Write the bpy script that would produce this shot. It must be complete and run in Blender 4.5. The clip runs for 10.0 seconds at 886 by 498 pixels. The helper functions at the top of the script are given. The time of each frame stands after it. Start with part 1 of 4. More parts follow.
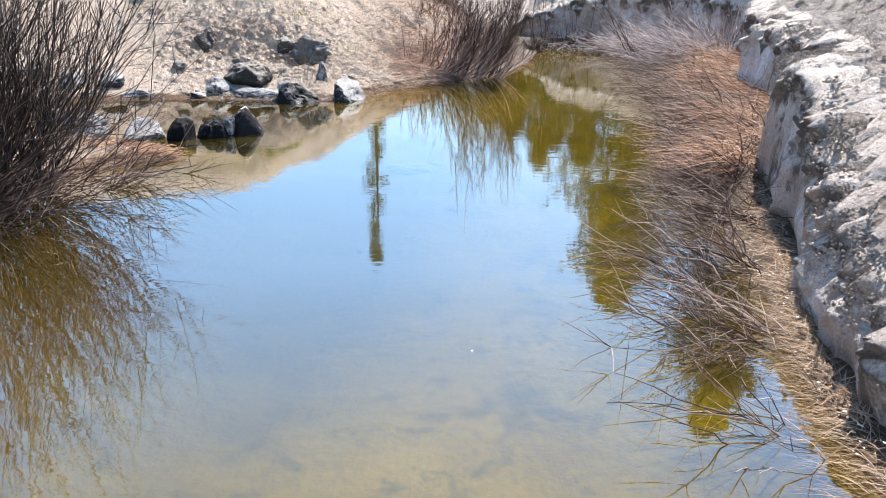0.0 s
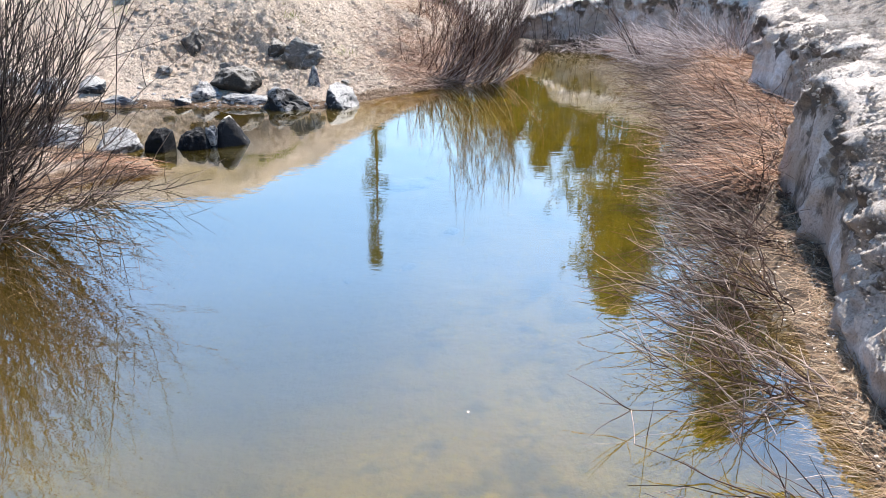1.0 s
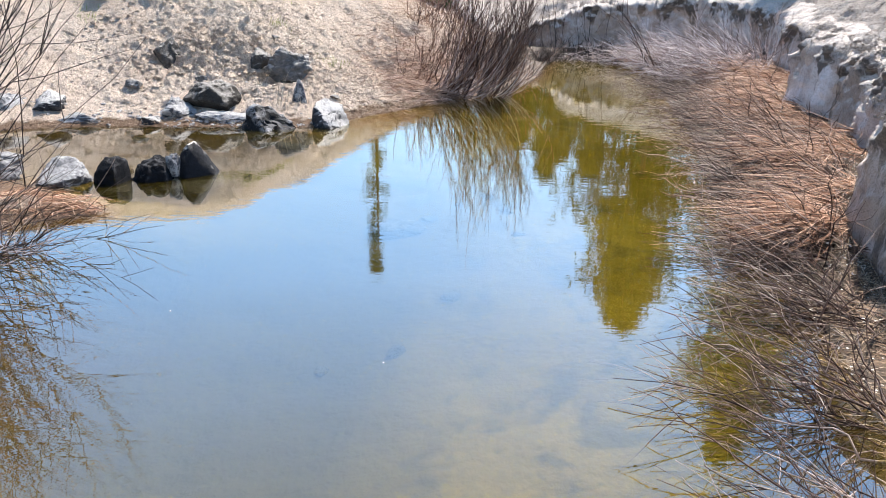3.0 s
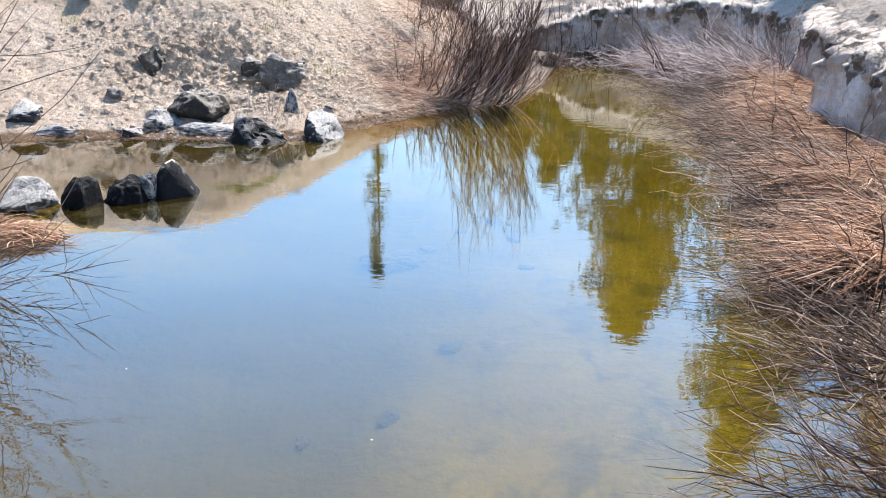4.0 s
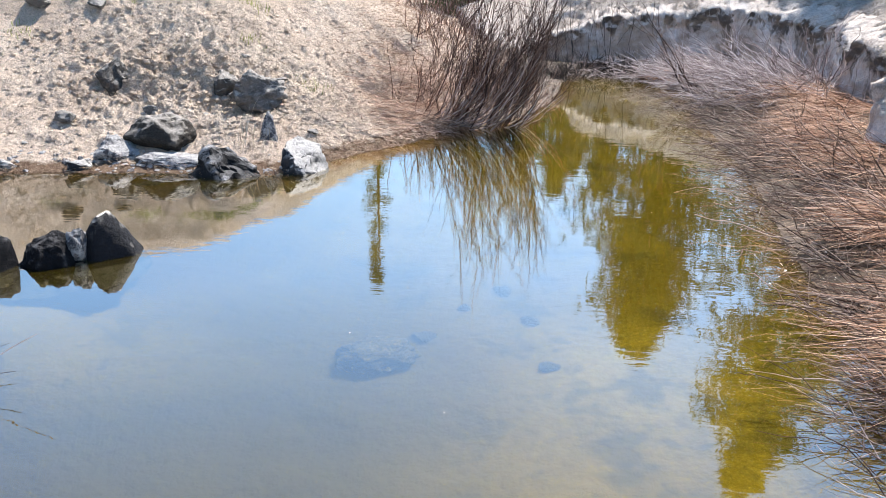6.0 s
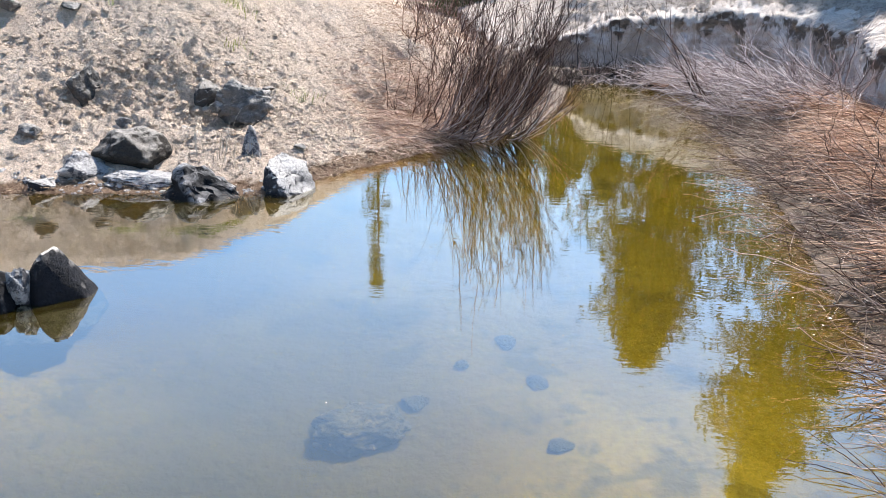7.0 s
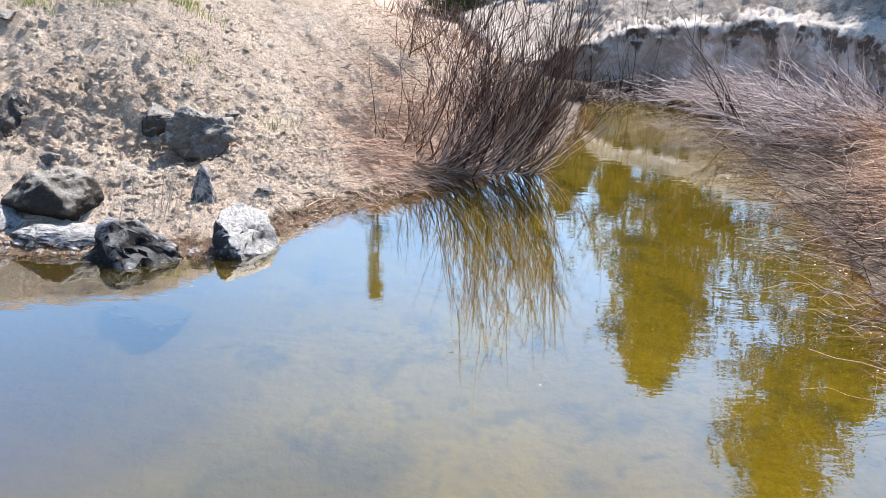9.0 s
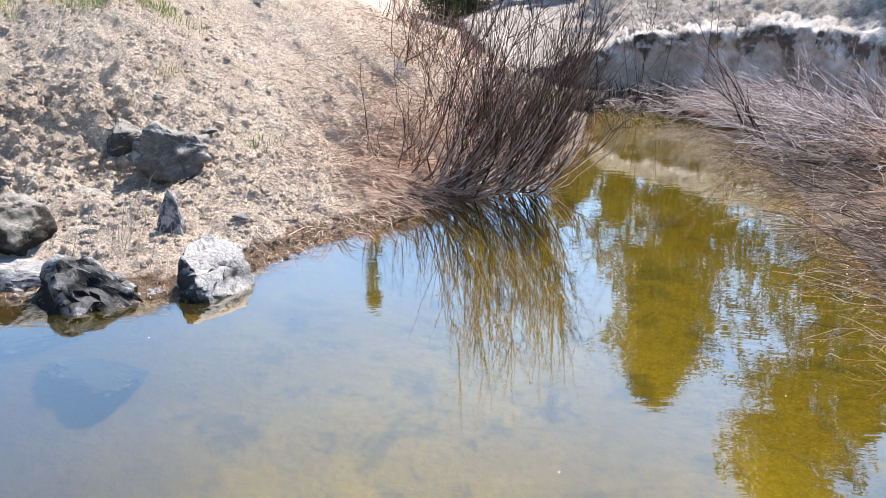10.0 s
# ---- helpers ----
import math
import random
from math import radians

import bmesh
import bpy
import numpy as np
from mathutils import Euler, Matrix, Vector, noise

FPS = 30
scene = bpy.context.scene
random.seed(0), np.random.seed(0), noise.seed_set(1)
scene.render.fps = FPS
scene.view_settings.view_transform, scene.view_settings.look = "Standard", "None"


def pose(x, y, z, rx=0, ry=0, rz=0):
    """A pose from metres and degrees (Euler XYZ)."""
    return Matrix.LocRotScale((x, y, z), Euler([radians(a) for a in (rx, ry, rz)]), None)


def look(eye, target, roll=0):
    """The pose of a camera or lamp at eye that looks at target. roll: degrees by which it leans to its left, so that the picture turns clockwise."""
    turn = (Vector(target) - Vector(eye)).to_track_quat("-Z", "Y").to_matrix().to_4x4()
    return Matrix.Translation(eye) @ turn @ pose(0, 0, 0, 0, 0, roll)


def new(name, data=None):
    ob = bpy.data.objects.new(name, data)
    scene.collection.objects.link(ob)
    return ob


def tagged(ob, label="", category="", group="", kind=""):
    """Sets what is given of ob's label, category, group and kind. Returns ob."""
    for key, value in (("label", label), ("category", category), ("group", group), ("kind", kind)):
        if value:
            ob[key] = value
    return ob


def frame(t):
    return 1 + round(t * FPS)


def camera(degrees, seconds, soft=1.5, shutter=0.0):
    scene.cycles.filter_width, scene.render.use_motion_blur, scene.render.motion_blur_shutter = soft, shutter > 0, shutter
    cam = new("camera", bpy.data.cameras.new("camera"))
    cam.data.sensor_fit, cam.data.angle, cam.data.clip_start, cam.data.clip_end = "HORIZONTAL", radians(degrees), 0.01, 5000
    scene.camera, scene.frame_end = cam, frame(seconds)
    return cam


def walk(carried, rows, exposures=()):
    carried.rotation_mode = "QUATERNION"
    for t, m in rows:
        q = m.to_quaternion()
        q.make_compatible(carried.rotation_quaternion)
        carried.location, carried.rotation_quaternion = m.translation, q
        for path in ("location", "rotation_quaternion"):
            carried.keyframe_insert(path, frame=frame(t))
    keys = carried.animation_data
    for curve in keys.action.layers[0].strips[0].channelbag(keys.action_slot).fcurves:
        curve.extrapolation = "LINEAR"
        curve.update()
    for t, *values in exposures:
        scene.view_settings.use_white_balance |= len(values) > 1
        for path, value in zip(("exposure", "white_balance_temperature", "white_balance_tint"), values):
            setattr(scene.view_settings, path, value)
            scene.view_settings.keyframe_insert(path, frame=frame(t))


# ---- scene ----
cam = camera(63.1, 10.0, soft=0.7)
PATH = [
    (0, (0.283, -0.382, 1.651), (0.21, 1.478, 0.919), 1.4),
    (0.5, (0.289, -0.137, 1.645), (0.215, 1.723, 0.914), 1.4),
    (1, (0.295, 0.114, 1.649), (0.22, 1.973, 0.917), 1.4),
    (1.5, (0.291, 0.363, 1.645), (0.215, 2.223, 0.916), 1.5),
    (2, (0.283, 0.602, 1.64), (0.205, 2.464, 0.914), 1.5),
    (2.5, (0.281, 0.867, 1.642), (0.202, 2.729, 0.916), 1.5),
    (4, (0.252, 1.685, 1.66), (0.166, 3.548, 0.936), 1.6),
    (4.5, (0.25, 1.963, 1.662), (0.162, 3.826, 0.94), 1.6),
    (5, (0.237, 2.253, 1.663), (0.148, 4.117, 0.944), 1.6),
    (5.5, (0.214, 2.54, 1.673), (0.124, 4.404, 0.954), 1.6),
    (7, (0.195, 3.426, 1.699), (0.102, 5.29, 0.98), 1.8),
    (7.5, (0.185, 3.743, 1.704), (0.091, 5.607, 0.987), 1.9),
    (8, (0.164, 4.07, 1.69), (0.07, 5.936, 0.978), 1.8),
    (8.5, (0.167, 4.387, 1.71), (0.071, 6.252, 0.994), 1.9),
    (9, (0.159, 4.687, 1.72), (0.062, 6.553, 1.005), 2.0),
    (9.5, (0.151, 4.987, 1.732), (0.054, 6.852, 1.018), 2.2),
    (10, (0.128, 5.299, 1.696), (0.032, 7.169, 0.993), 1.9),
]
walk(cam, [(t, look(eye, target, roll)) for t, eye, target, roll in PATH], exposures=[(0, 1.2, 6750, 11), (4, 1.2, 6750, 11), (10, 1.2, 6780, 12)])

# ---- light ----
SUN_AZ, SUN_EL = radians(24), radians(53)      # azimuth clockwise from +y
world = bpy.data.worlds.new("sky")
scene.world = world
world.use_nodes = True
wn = world.node_tree.nodes
sky = wn.new("ShaderNodeTexSky")
sky.sky_type, sky.sun_disc = "NISHITA", False
sky.sun_elevation, sky.sun_rotation = SUN_EL, SUN_AZ
sky.air_density, sky.dust_density, sky.ozone_density = 1.0, 0.0, 2.0
tint = wn.new("ShaderNodeMix")
tint.data_type, tint.blend_type = "RGBA", "MULTIPLY"
tint.inputs[0].default_value, tint.inputs[7].default_value = 1.0, (0.86, 1.0, 1.02, 1)
world.node_tree.links.new(sky.outputs[0], tint.inputs[6])
world.node_tree.links.new(tint.outputs[2], wn["Background"].inputs[0])
wn["Background"].inputs[1].default_value = 0.13
sun = new("sun", bpy.data.lights.new("sun", "SUN"))
sun.data.energy, sun.data.angle, sun.data.color = 5.0, radians(0.53), (1.0, 0.955, 0.90)
sun.matrix_world = look((60 * math.sin(SUN_AZ) * math.cos(SUN_EL), 60 * math.cos(SUN_AZ) * math.cos(SUN_EL), 60 * math.sin(SUN_EL)), (0, 0, 0))


# ---- materials ----
class Mat:
    """A small builder for node materials in object-free world coordinates."""

    def __init__(self, name):
        self.m = bpy.data.materials.new(name)
        self.m.use_nodes = True
        self.t = self.m.node_tree
        self.b = self.t.nodes["Principled BSDF"]
        self.out = self.t.nodes["Material Output"]
        self.pos = self.t.nodes.new("ShaderNodeNewGeometry").outputs["Position"]

    def put(self, a, b):
        self.t.links.new(a, b)

    def stretch(self, sx, sy, sz, rz=0.0, rx=0.0):
        n = self.t.nodes.new("ShaderNodeMapping")
        n.inputs["Scale"].default_value = (sx, sy, sz)
        n.inputs["Rotation"].default_value = (rx, 0, rz)
        self.put(self.pos, n.inputs[0])
        return n.outputs[0]

    def noise(self, scale, detail=5.0, rough=0.6, vec=None, distort=0.0):
        n = self.t.nodes.new("ShaderNodeTexNoise")
        n.inputs["Scale"].default_value, n.inputs["Detail"].default_value = scale, detail
        n.inputs["Roughness"].default_value, n.inputs["Distortion"].default_value = rough, distort
        self.put(vec or self.pos, n.inputs["Vector"])
        return n.outputs["Fac"]

    def ramp(self, fac, *stops):
        n = self.t.nodes.new("ShaderNodeValToRGB")
        e = n.color_ramp.elements
        while len(e) < len(stops):
            e.new(0.5)
        for k, (p, c) in zip(e, stops):
            k.position, k.color = p, (*c, 1) if len(c) == 3 else c
        self.put(fac, n.inputs[0])
        return n.outputs[0]

    def mix(self, fac, a, b, mode="MIX"):
        n = self.t.nodes.new("ShaderNodeMix")
        n.data_type, n.blend_type = "RGBA", mode
        for v, i in ((fac, 0), (a, 6), (b, 7)):
            if isinstance(v, (int, float)):
                n.inputs[i].default_value = v
            elif isinstance(v, tuple):
                n.inputs[i].default_value = (*v, 1)
            else:
                self.put(v, n.inputs[i])
        return n.outputs[2]

    def bump(self, height, strength, dist, under=None):
        n = self.t.nodes.new("ShaderNodeBump")
        n.inputs["Strength"].default_value, n.inputs["Distance"].default_value = strength, dist
        self.put(height, n.inputs["Height"])
        if under:
            self.put(under, n.inputs["Normal"])
        return n.outputs[0]

    def island(self):
        return self.t.nodes.new("ShaderNodeNewGeometry").outputs["Random Per Island"]

    def up(self):
        n = self.t.nodes.new("ShaderNodeSeparateXYZ")
        self.put(self.t.nodes.new("ShaderNodeNewGeometry").outputs["Normal"], n.inputs[0])
        return n.outputs["Z"]

    def done(self, colour, rough=0.9, normal=None, spec=0.3):
        if isinstance(colour, tuple):
            self.b.inputs["Base Color"].default_value = (*colour, 1)
        else:
            self.put(colour, self.b.inputs["Base Color"])
        if isinstance(rough, (int, float)):
            self.b.inputs["Roughness"].default_value = rough
        else:
            self.put(rough, self.b.inputs["Roughness"])
        self.b.inputs["Specular IOR Level"].default_value = spec
        if normal:
            self.put(normal, self.b.inputs["Normal"])
        return self.m


def grey(v):
    return (v, v, v)


def soil_material():
    k = Mat("sandy soil")
    big = k.ramp(k.noise(1.3, 4), (0.3, (0.53, 0.42, 0.34)), (0.5, (0.65, 0.525, 0.43)), (0.7, (0.72, 0.60, 0.50)))
    fine = k.ramp(k.noise(34, 6, 0.72), (0.33, grey(0.62)), (0.45, grey(0.95)), (0.68, grey(1.2)))
    c = k.mix(1.0, big, fine, "MULTIPLY")
    c = k.mix(1.0, c, k.ramp(k.noise(95, 4, 0.7), (0.36, grey(0.6)), (0.5, grey(1.0)), (0.65, grey(1.25))), "MULTIPLY")
    straw = k.ramp(k.noise(22, 4, 0.6, k.stretch(3.0, 0.6, 1.0, 0.5)), (0.56, grey(0)), (0.68, grey(0.55)))
    c = k.mix(straw, c, (0.52, 0.43, 0.28))
    rust = k.ramp(k.noise(1.7, 3, 0.5, k.stretch(1, 1, 0.4)), (0.54, grey(0)), (0.72, grey(0.4)))
    c = k.mix(rust, c, (0.46, 0.34, 0.25))
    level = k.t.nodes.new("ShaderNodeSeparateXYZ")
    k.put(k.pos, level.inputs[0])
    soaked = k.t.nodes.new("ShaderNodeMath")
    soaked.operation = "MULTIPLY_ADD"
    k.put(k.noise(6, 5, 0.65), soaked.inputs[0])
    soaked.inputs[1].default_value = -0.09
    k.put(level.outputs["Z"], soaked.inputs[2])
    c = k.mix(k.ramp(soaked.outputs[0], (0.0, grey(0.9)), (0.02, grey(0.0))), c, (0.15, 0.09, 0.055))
    nb = k.bump(k.noise(60, 6, 0.75), 1.0, 0.03, k.bump(k.noise(17, 5, 0.65, k.stretch(1, 1, 1)), 1.0, 0.08))
    return k.done(c, 0.95, nb, 0.15)


def mud_material():
    k = Mat("peaty mud")
    c = k.ramp(k.noise(6, 5, 0.65), (0.3, (0.035, 0.024, 0.016)), (0.55, (0.085, 0.055, 0.035)), (0.75, (0.17, 0.115, 0.07)))
    return k.done(c, 0.7, k.bump(k.noise(30, 5, 0.7), 0.7, 0.03), 0.3)


def bed_material():
    k = Mat("pond silt")
    big = k.ramp(k.noise(0.9, 4, 0.55), (0.3, (0.11, 0.083, 0.006)), (0.55, (0.15, 0.118, 0.012)), (0.75, (0.20, 0.162, 0.03)))
    weed = k.ramp(k.noise(2.7, 5, 0.6, None, 0.4), (0.54, grey(0)), (0.64, grey(0.62)))
    c = k.mix(weed, big, (0.045, 0.04, 0.012))
    tufts = k.ramp(k.noise(7.5, 4, 0.6, None, 0.5), (0.58, grey(0)), (0.66, grey(0.45)))
    c = k.mix(tufts, c, (0.04, 0.038, 0.012))
    sink = k.t.nodes.new("ShaderNodeSeparateXYZ")
    k.put(k.pos, sink.inputs[0])
    far_down = k.t.nodes.new("ShaderNodeMapRange")
    far_down.inputs["From Min"].default_value, far_down.inputs["From Max"].default_value = -0.36, -0.62
    k.put(sink.outputs["Z"], far_down.inputs["Value"])
    c = k.mix(far_down.outputs[0], c, (0.06, 0.053, 0.02))
    level = k.t.nodes.new("ShaderNodeSeparateXYZ")
    k.put(k.pos, level.inputs[0])
    deep = k.t.nodes.new("ShaderNodeMapRange")
    deep.inputs["From Min"].default_value, deep.inputs["From Max"].default_value = -0.12, -0.02
    k.put(level.outputs["Z"], deep.inputs["Value"])
    c = k.mix(k.mix(1.0, k.ramp(deep.outputs[0], (0.0, grey(0)), (1.0, grey(1))), k.ramp(k.noise(8, 4), (0.35, grey(0.2)), (0.55, grey(1))), "MULTIPLY"), c, (0.23, 0.13, 0.06))
    # dark peat covers the inlet between the rocks; same brown under brush and willow
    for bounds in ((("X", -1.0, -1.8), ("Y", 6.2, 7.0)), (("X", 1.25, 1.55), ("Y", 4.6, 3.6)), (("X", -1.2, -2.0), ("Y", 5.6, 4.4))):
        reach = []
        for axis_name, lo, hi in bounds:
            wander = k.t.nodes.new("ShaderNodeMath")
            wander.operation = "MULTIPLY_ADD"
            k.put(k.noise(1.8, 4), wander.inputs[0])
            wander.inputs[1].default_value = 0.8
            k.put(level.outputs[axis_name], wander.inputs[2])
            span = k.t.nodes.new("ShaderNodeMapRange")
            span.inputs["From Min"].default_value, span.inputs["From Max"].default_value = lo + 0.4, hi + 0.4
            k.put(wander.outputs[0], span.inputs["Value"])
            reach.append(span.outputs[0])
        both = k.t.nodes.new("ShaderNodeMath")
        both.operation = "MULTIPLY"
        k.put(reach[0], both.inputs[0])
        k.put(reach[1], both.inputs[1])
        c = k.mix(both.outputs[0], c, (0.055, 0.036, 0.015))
    speck = k.ramp(k.noise(40, 3, 0.6), (0.35, grey(0.8)), (0.6, grey(1.05)))
    return k.done(k.mix(1.0, c, speck, "MULTIPLY"), 0.9, k.bump(k.noise(14, 5), 0.5, 0.04), 0.1)


def snow_material():
    k = Mat("dirty old snow")
    big = k.ramp(k.noise(1.7, 5, 0.6), (0.3, (0.47, 0.395, 0.345)), (0.5, (0.58, 0.505, 0.455)), (0.72, (0.70, 0.635, 0.59)))
    grit = k.ramp(k.noise(38, 7, 0.75), (0.34, grey(0.42)), (0.45, grey(0.9)), (0.62, grey(1.12)))
    c = k.mix(1.0, big, grit, "MULTIPLY")
    patch = k.ramp(k.noise(11, 7, 0.8), (0.5, grey(0)), (0.58, grey(0.75)))
    c = k.mix(patch, c, (0.22, 0.175, 0.14))
    spot = k.ramp(k.noise(110, 3, 0.6), (0.6, grey(0)), (0.68, grey(0.8)))
    c = k.mix(spot, c, (0.12, 0.095, 0.075))
    nb = k.bump(k.noise(85, 6, 0.78), 1.0, 0.035, k.bump(k.noise(30, 5, 0.75), 1.0, 0.06))
    return k.done(c, 0.85, nb, 0.25)


def ice_wall_material():
    """Sooty snow face: pale icy streaks, brown bands, and grit on what faces up."""
    k = Mat("banded snow face")
    broad = k.noise(1.5, 4, 0.55, k.stretch(1.0, 1.0, 0.8))
    c = k.ramp(broad, (0.34, (0.33, 0.25, 0.205)), (0.48, (0.50, 0.41, 0.37)), (0.62, (0.70, 0.645, 0.635)))
    streak = k.noise(3.3, 6, 0.66, k.stretch(1.0, 1.0, 0.28), 0.5)
    c = k.mix(k.ramp(streak, (0.56, grey(0)), (0.68, grey(0.75))), c, (0.86, 0.84, 0.87))
    soot = k.noise(2.6, 6, 0.68, k.stretch(1, 1, 0.42), 0.6)
    rim = k.t.nodes.new("ShaderNodeAttribute")
    rim.attribute_name = "rim"
    near_rim = k.t.nodes.new("ShaderNodeMath")
    near_rim.operation = "MULTIPLY_ADD"
    k.put(rim.outputs["Fac"], near_rim.inputs[0])
    near_rim.inputs[1].default_value = 0.12
    k.put(soot, near_rim.inputs[2])
    c = k.mix(k.ramp(near_rim.outputs[0], (0.545, grey(0)), (0.62, grey(0.9))), c, (0.085, 0.064, 0.052))
    tan = k.ramp(k.noise(4.0, 5, 0.6, k.stretch(0.6, 0.6, 1.5)), (0.5, grey(0)), (0.66, grey(0.6)))
    c = k.mix(tan, c, (0.46, 0.34, 0.25))
    crust = k.mix(1.0, k.ramp(k.noise(1.7, 5, 0.6), (0.3, (0.47, 0.395, 0.345)), (0.5, (0.58, 0.505, 0.455)), (0.72, (0.70, 0.635, 0.59))),
                  k.ramp(k.noise(38, 7, 0.75), (0.34, grey(0.42)), (0.45, grey(0.9)), (0.62, grey(1.12))), "MULTIPLY")
    crust = k.mix(k.ramp(k.noise(9, 7, 0.8), (0.54, grey(0)), (0.62, grey(0.6))), crust, (0.2, 0.16, 0.13))
    c = k.mix(k.ramp(k.up(), (0.3, grey(0)), (0.6, grey(1))), c, crust)
    grit = k.ramp(k.noise(70, 5, 0.7), (0.34, grey(0.6)), (0.52, grey(1.0)))
    c = k.mix(1.0, c, grit, "MULTIPLY")
    nb = k.bump(k.noise(60, 6, 0.72), 0.9, 0.02, k.bump(k.noise(14, 5, 0.7, k.stretch(1, 1, 0.6)), 0.7, 0.05))
    return k.done(c, 0.75, nb, 0.3)


def rock_material(name, dark, pale, cover, dust_sun=0.75, spec=0.3, flat=(0.4, 0.65), crest=0.2):
    k = Mat(name)
    base = k.ramp(k.noise(5, 6, 0.65), (0.3, dark), (0.7, tuple(min(1, v * 2.1) for v in dark)))
    n = k.noise(13, 7, 0.7, None, 0.6)
    crust = k.ramp(n, (cover, grey(0)), (cover + 0.1, grey(0.92)))
    c = k.mix(crust, base, pale)
    # pale upward faces: settled dust, and on some rocks painted sunlight
    dusty_sunlit = k.ramp(k.up(), (flat[0], grey(0)), (flat[1], grey(dust_sun)))
    c = k.mix(k.mix(1.0, dusty_sunlit, k.ramp(n, (0.32, grey(0)), (0.46, grey(1))), "MULTIPLY"), c, pale)
    worn = k.ramp(k.t.nodes.new("ShaderNodeNewGeometry").outputs["Pointiness"], (0.52, grey(0)), (0.56, grey(crest)))
    c = k.mix(k.mix(1.0, worn, k.ramp(n, (0.42, grey(0)), (0.52, grey(1))), "MULTIPLY"), c, pale)
    fine = k.ramp(k.noise(60, 5, 0.7), (0.3, grey(0.55)), (0.6, grey(1.05)))
    nb = k.bump(k.noise(45, 5, 0.7), 0.8, 0.02, k.bump(n, 0.8, 0.05))
    return k.done(k.mix(1.0, c, fine, "MULTIPLY"), 0.75, nb, spec)


def stem_material(name, a, b, c):
    k = Mat(name)
    both = k.t.nodes.new("ShaderNodeMath")
    both.operation = "FRACT"
    add = k.t.nodes.new("ShaderNodeMath")
    k.put(k.island(), add.inputs[0])
    k.put(k.t.nodes.new("ShaderNodeObjectInfo").outputs["Random"], add.inputs[1])
    k.put(add.outputs[0], both.inputs[0])
    col = k.ramp(both.outputs[0], (0.0, a), (0.6, b), (1.0, c))
    return k.done(k.mix(0.5, col, k.ramp(k.noise(60, 3), (0.3, grey(0.5)), (0.7, grey(1.0))), "MULTIPLY"), 0.6, None, 0.3)


def blade_material(name, a, b, c):
    k = Mat(name)
    return k.done(k.ramp(k.island(), (0.0, a), (0.5, b), (1.0, c)), 0.75, None, 0.2)


def water_material():
    k = Mat("pond water")
    t = k.t
    ripple = k.noise(5.5, 3, 0.5, k.stretch(0.55, 1.6, 1))
    fine = k.noise(17, 2, 0.5, k.stretch(0.5, 1.5, 1))
    nb = k.bump(fine, 0.045, 0.006, k.bump(ripple, 0.055, 0.012))
    gloss = t.nodes.new("ShaderNodeBsdfGlossy")
    gloss.inputs["Roughness"].default_value = 0.0
    k.put(nb, gloss.inputs["Normal"])
    clear = t.nodes.new("ShaderNodeBsdfRefraction")
    clear.inputs["IOR"].default_value, clear.inputs["Roughness"].default_value = 1.33, 0.02
    clear.inputs["Color"].default_value = (0.93, 0.86, 0.5, 1)
    k.put(nb, clear.inputs["Normal"])
    murk = t.nodes.new("ShaderNodeBsdfDiffuse")
    murk.inputs["Color"].default_value = (0.105, 0.078, 0.006, 1)
    body = t.nodes.new("ShaderNodeMixShader")
    body.inputs[0].default_value = 0.2
    k.put(clear.outputs[0], body.inputs[1])
    k.put(murk.outputs[0], body.inputs[2])
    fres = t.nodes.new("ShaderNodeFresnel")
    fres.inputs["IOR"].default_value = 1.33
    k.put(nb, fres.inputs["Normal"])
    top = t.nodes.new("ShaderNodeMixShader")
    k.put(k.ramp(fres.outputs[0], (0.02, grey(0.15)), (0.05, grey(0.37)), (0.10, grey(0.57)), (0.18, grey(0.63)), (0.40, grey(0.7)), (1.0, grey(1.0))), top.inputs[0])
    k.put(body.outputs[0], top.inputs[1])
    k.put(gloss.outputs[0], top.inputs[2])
    k.put(top.outputs[0], k.out.inputs["Surface"])
    return k.m


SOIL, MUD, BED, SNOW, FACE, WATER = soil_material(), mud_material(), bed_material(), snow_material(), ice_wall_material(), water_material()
ROCK_DARK = rock_material("dark wet basalt", (0.007, 0.0075, 0.0095), (0.40, 0.39, 0.39), 0.66, 0.12, 0.12, (0.75, 0.95))
ROCK_GREY = rock_material("dusty grey rock", (0.10, 0.094, 0.09), (0.46, 0.425, 0.385), 0.58)
ROCK_MID = rock_material("weathered dark grey rock", (0.055, 0.048, 0.043), (0.44, 0.40, 0.355), 0.64, 0.8)
ROCK_PALE = rock_material("pale crusted rock", (0.06, 0.06, 0.068), (0.50, 0.485, 0.475), 0.46)
# white crust on top; the shade of the sides is in the dark base colour
ROCK_CAP = rock_material("white crusted rock with shaded sides painted dark", (0.02, 0.021, 0.025), (0.58, 0.555, 0.53), 0.66, 0.95)
ROCK_WET = rock_material("wet dark rock with white ridges", (0.0025, 0.003, 0.0045), (0.58, 0.56, 0.55), 0.64, 0.25, 0.25, (0.6, 0.85), 0.85)
# sunlight on the top facets is painted as a pale crown
ROCK_RIDGE = rock_material("wet dark rock with a painted sunlit crown", (0.009, 0.0098, 0.013), (0.66, 0.62, 0.57), 0.7, 0.95, 0.2, (0.55, 0.74))
# dusty top painted as sunlit, base darkened for the front's shade
ROCK_DUST = rock_material("dusty topped rock with sun and shade painted in", (0.03, 0.026, 0.022), (0.42, 0.385, 0.345), 0.7, 0.9, 0.2, (0.62, 0.85))
ROCK_SUNK = rock_material("silted sunken rock", (0.015, 0.017, 0.012), (0.22, 0.18, 0.07), 0.62, 0.15)
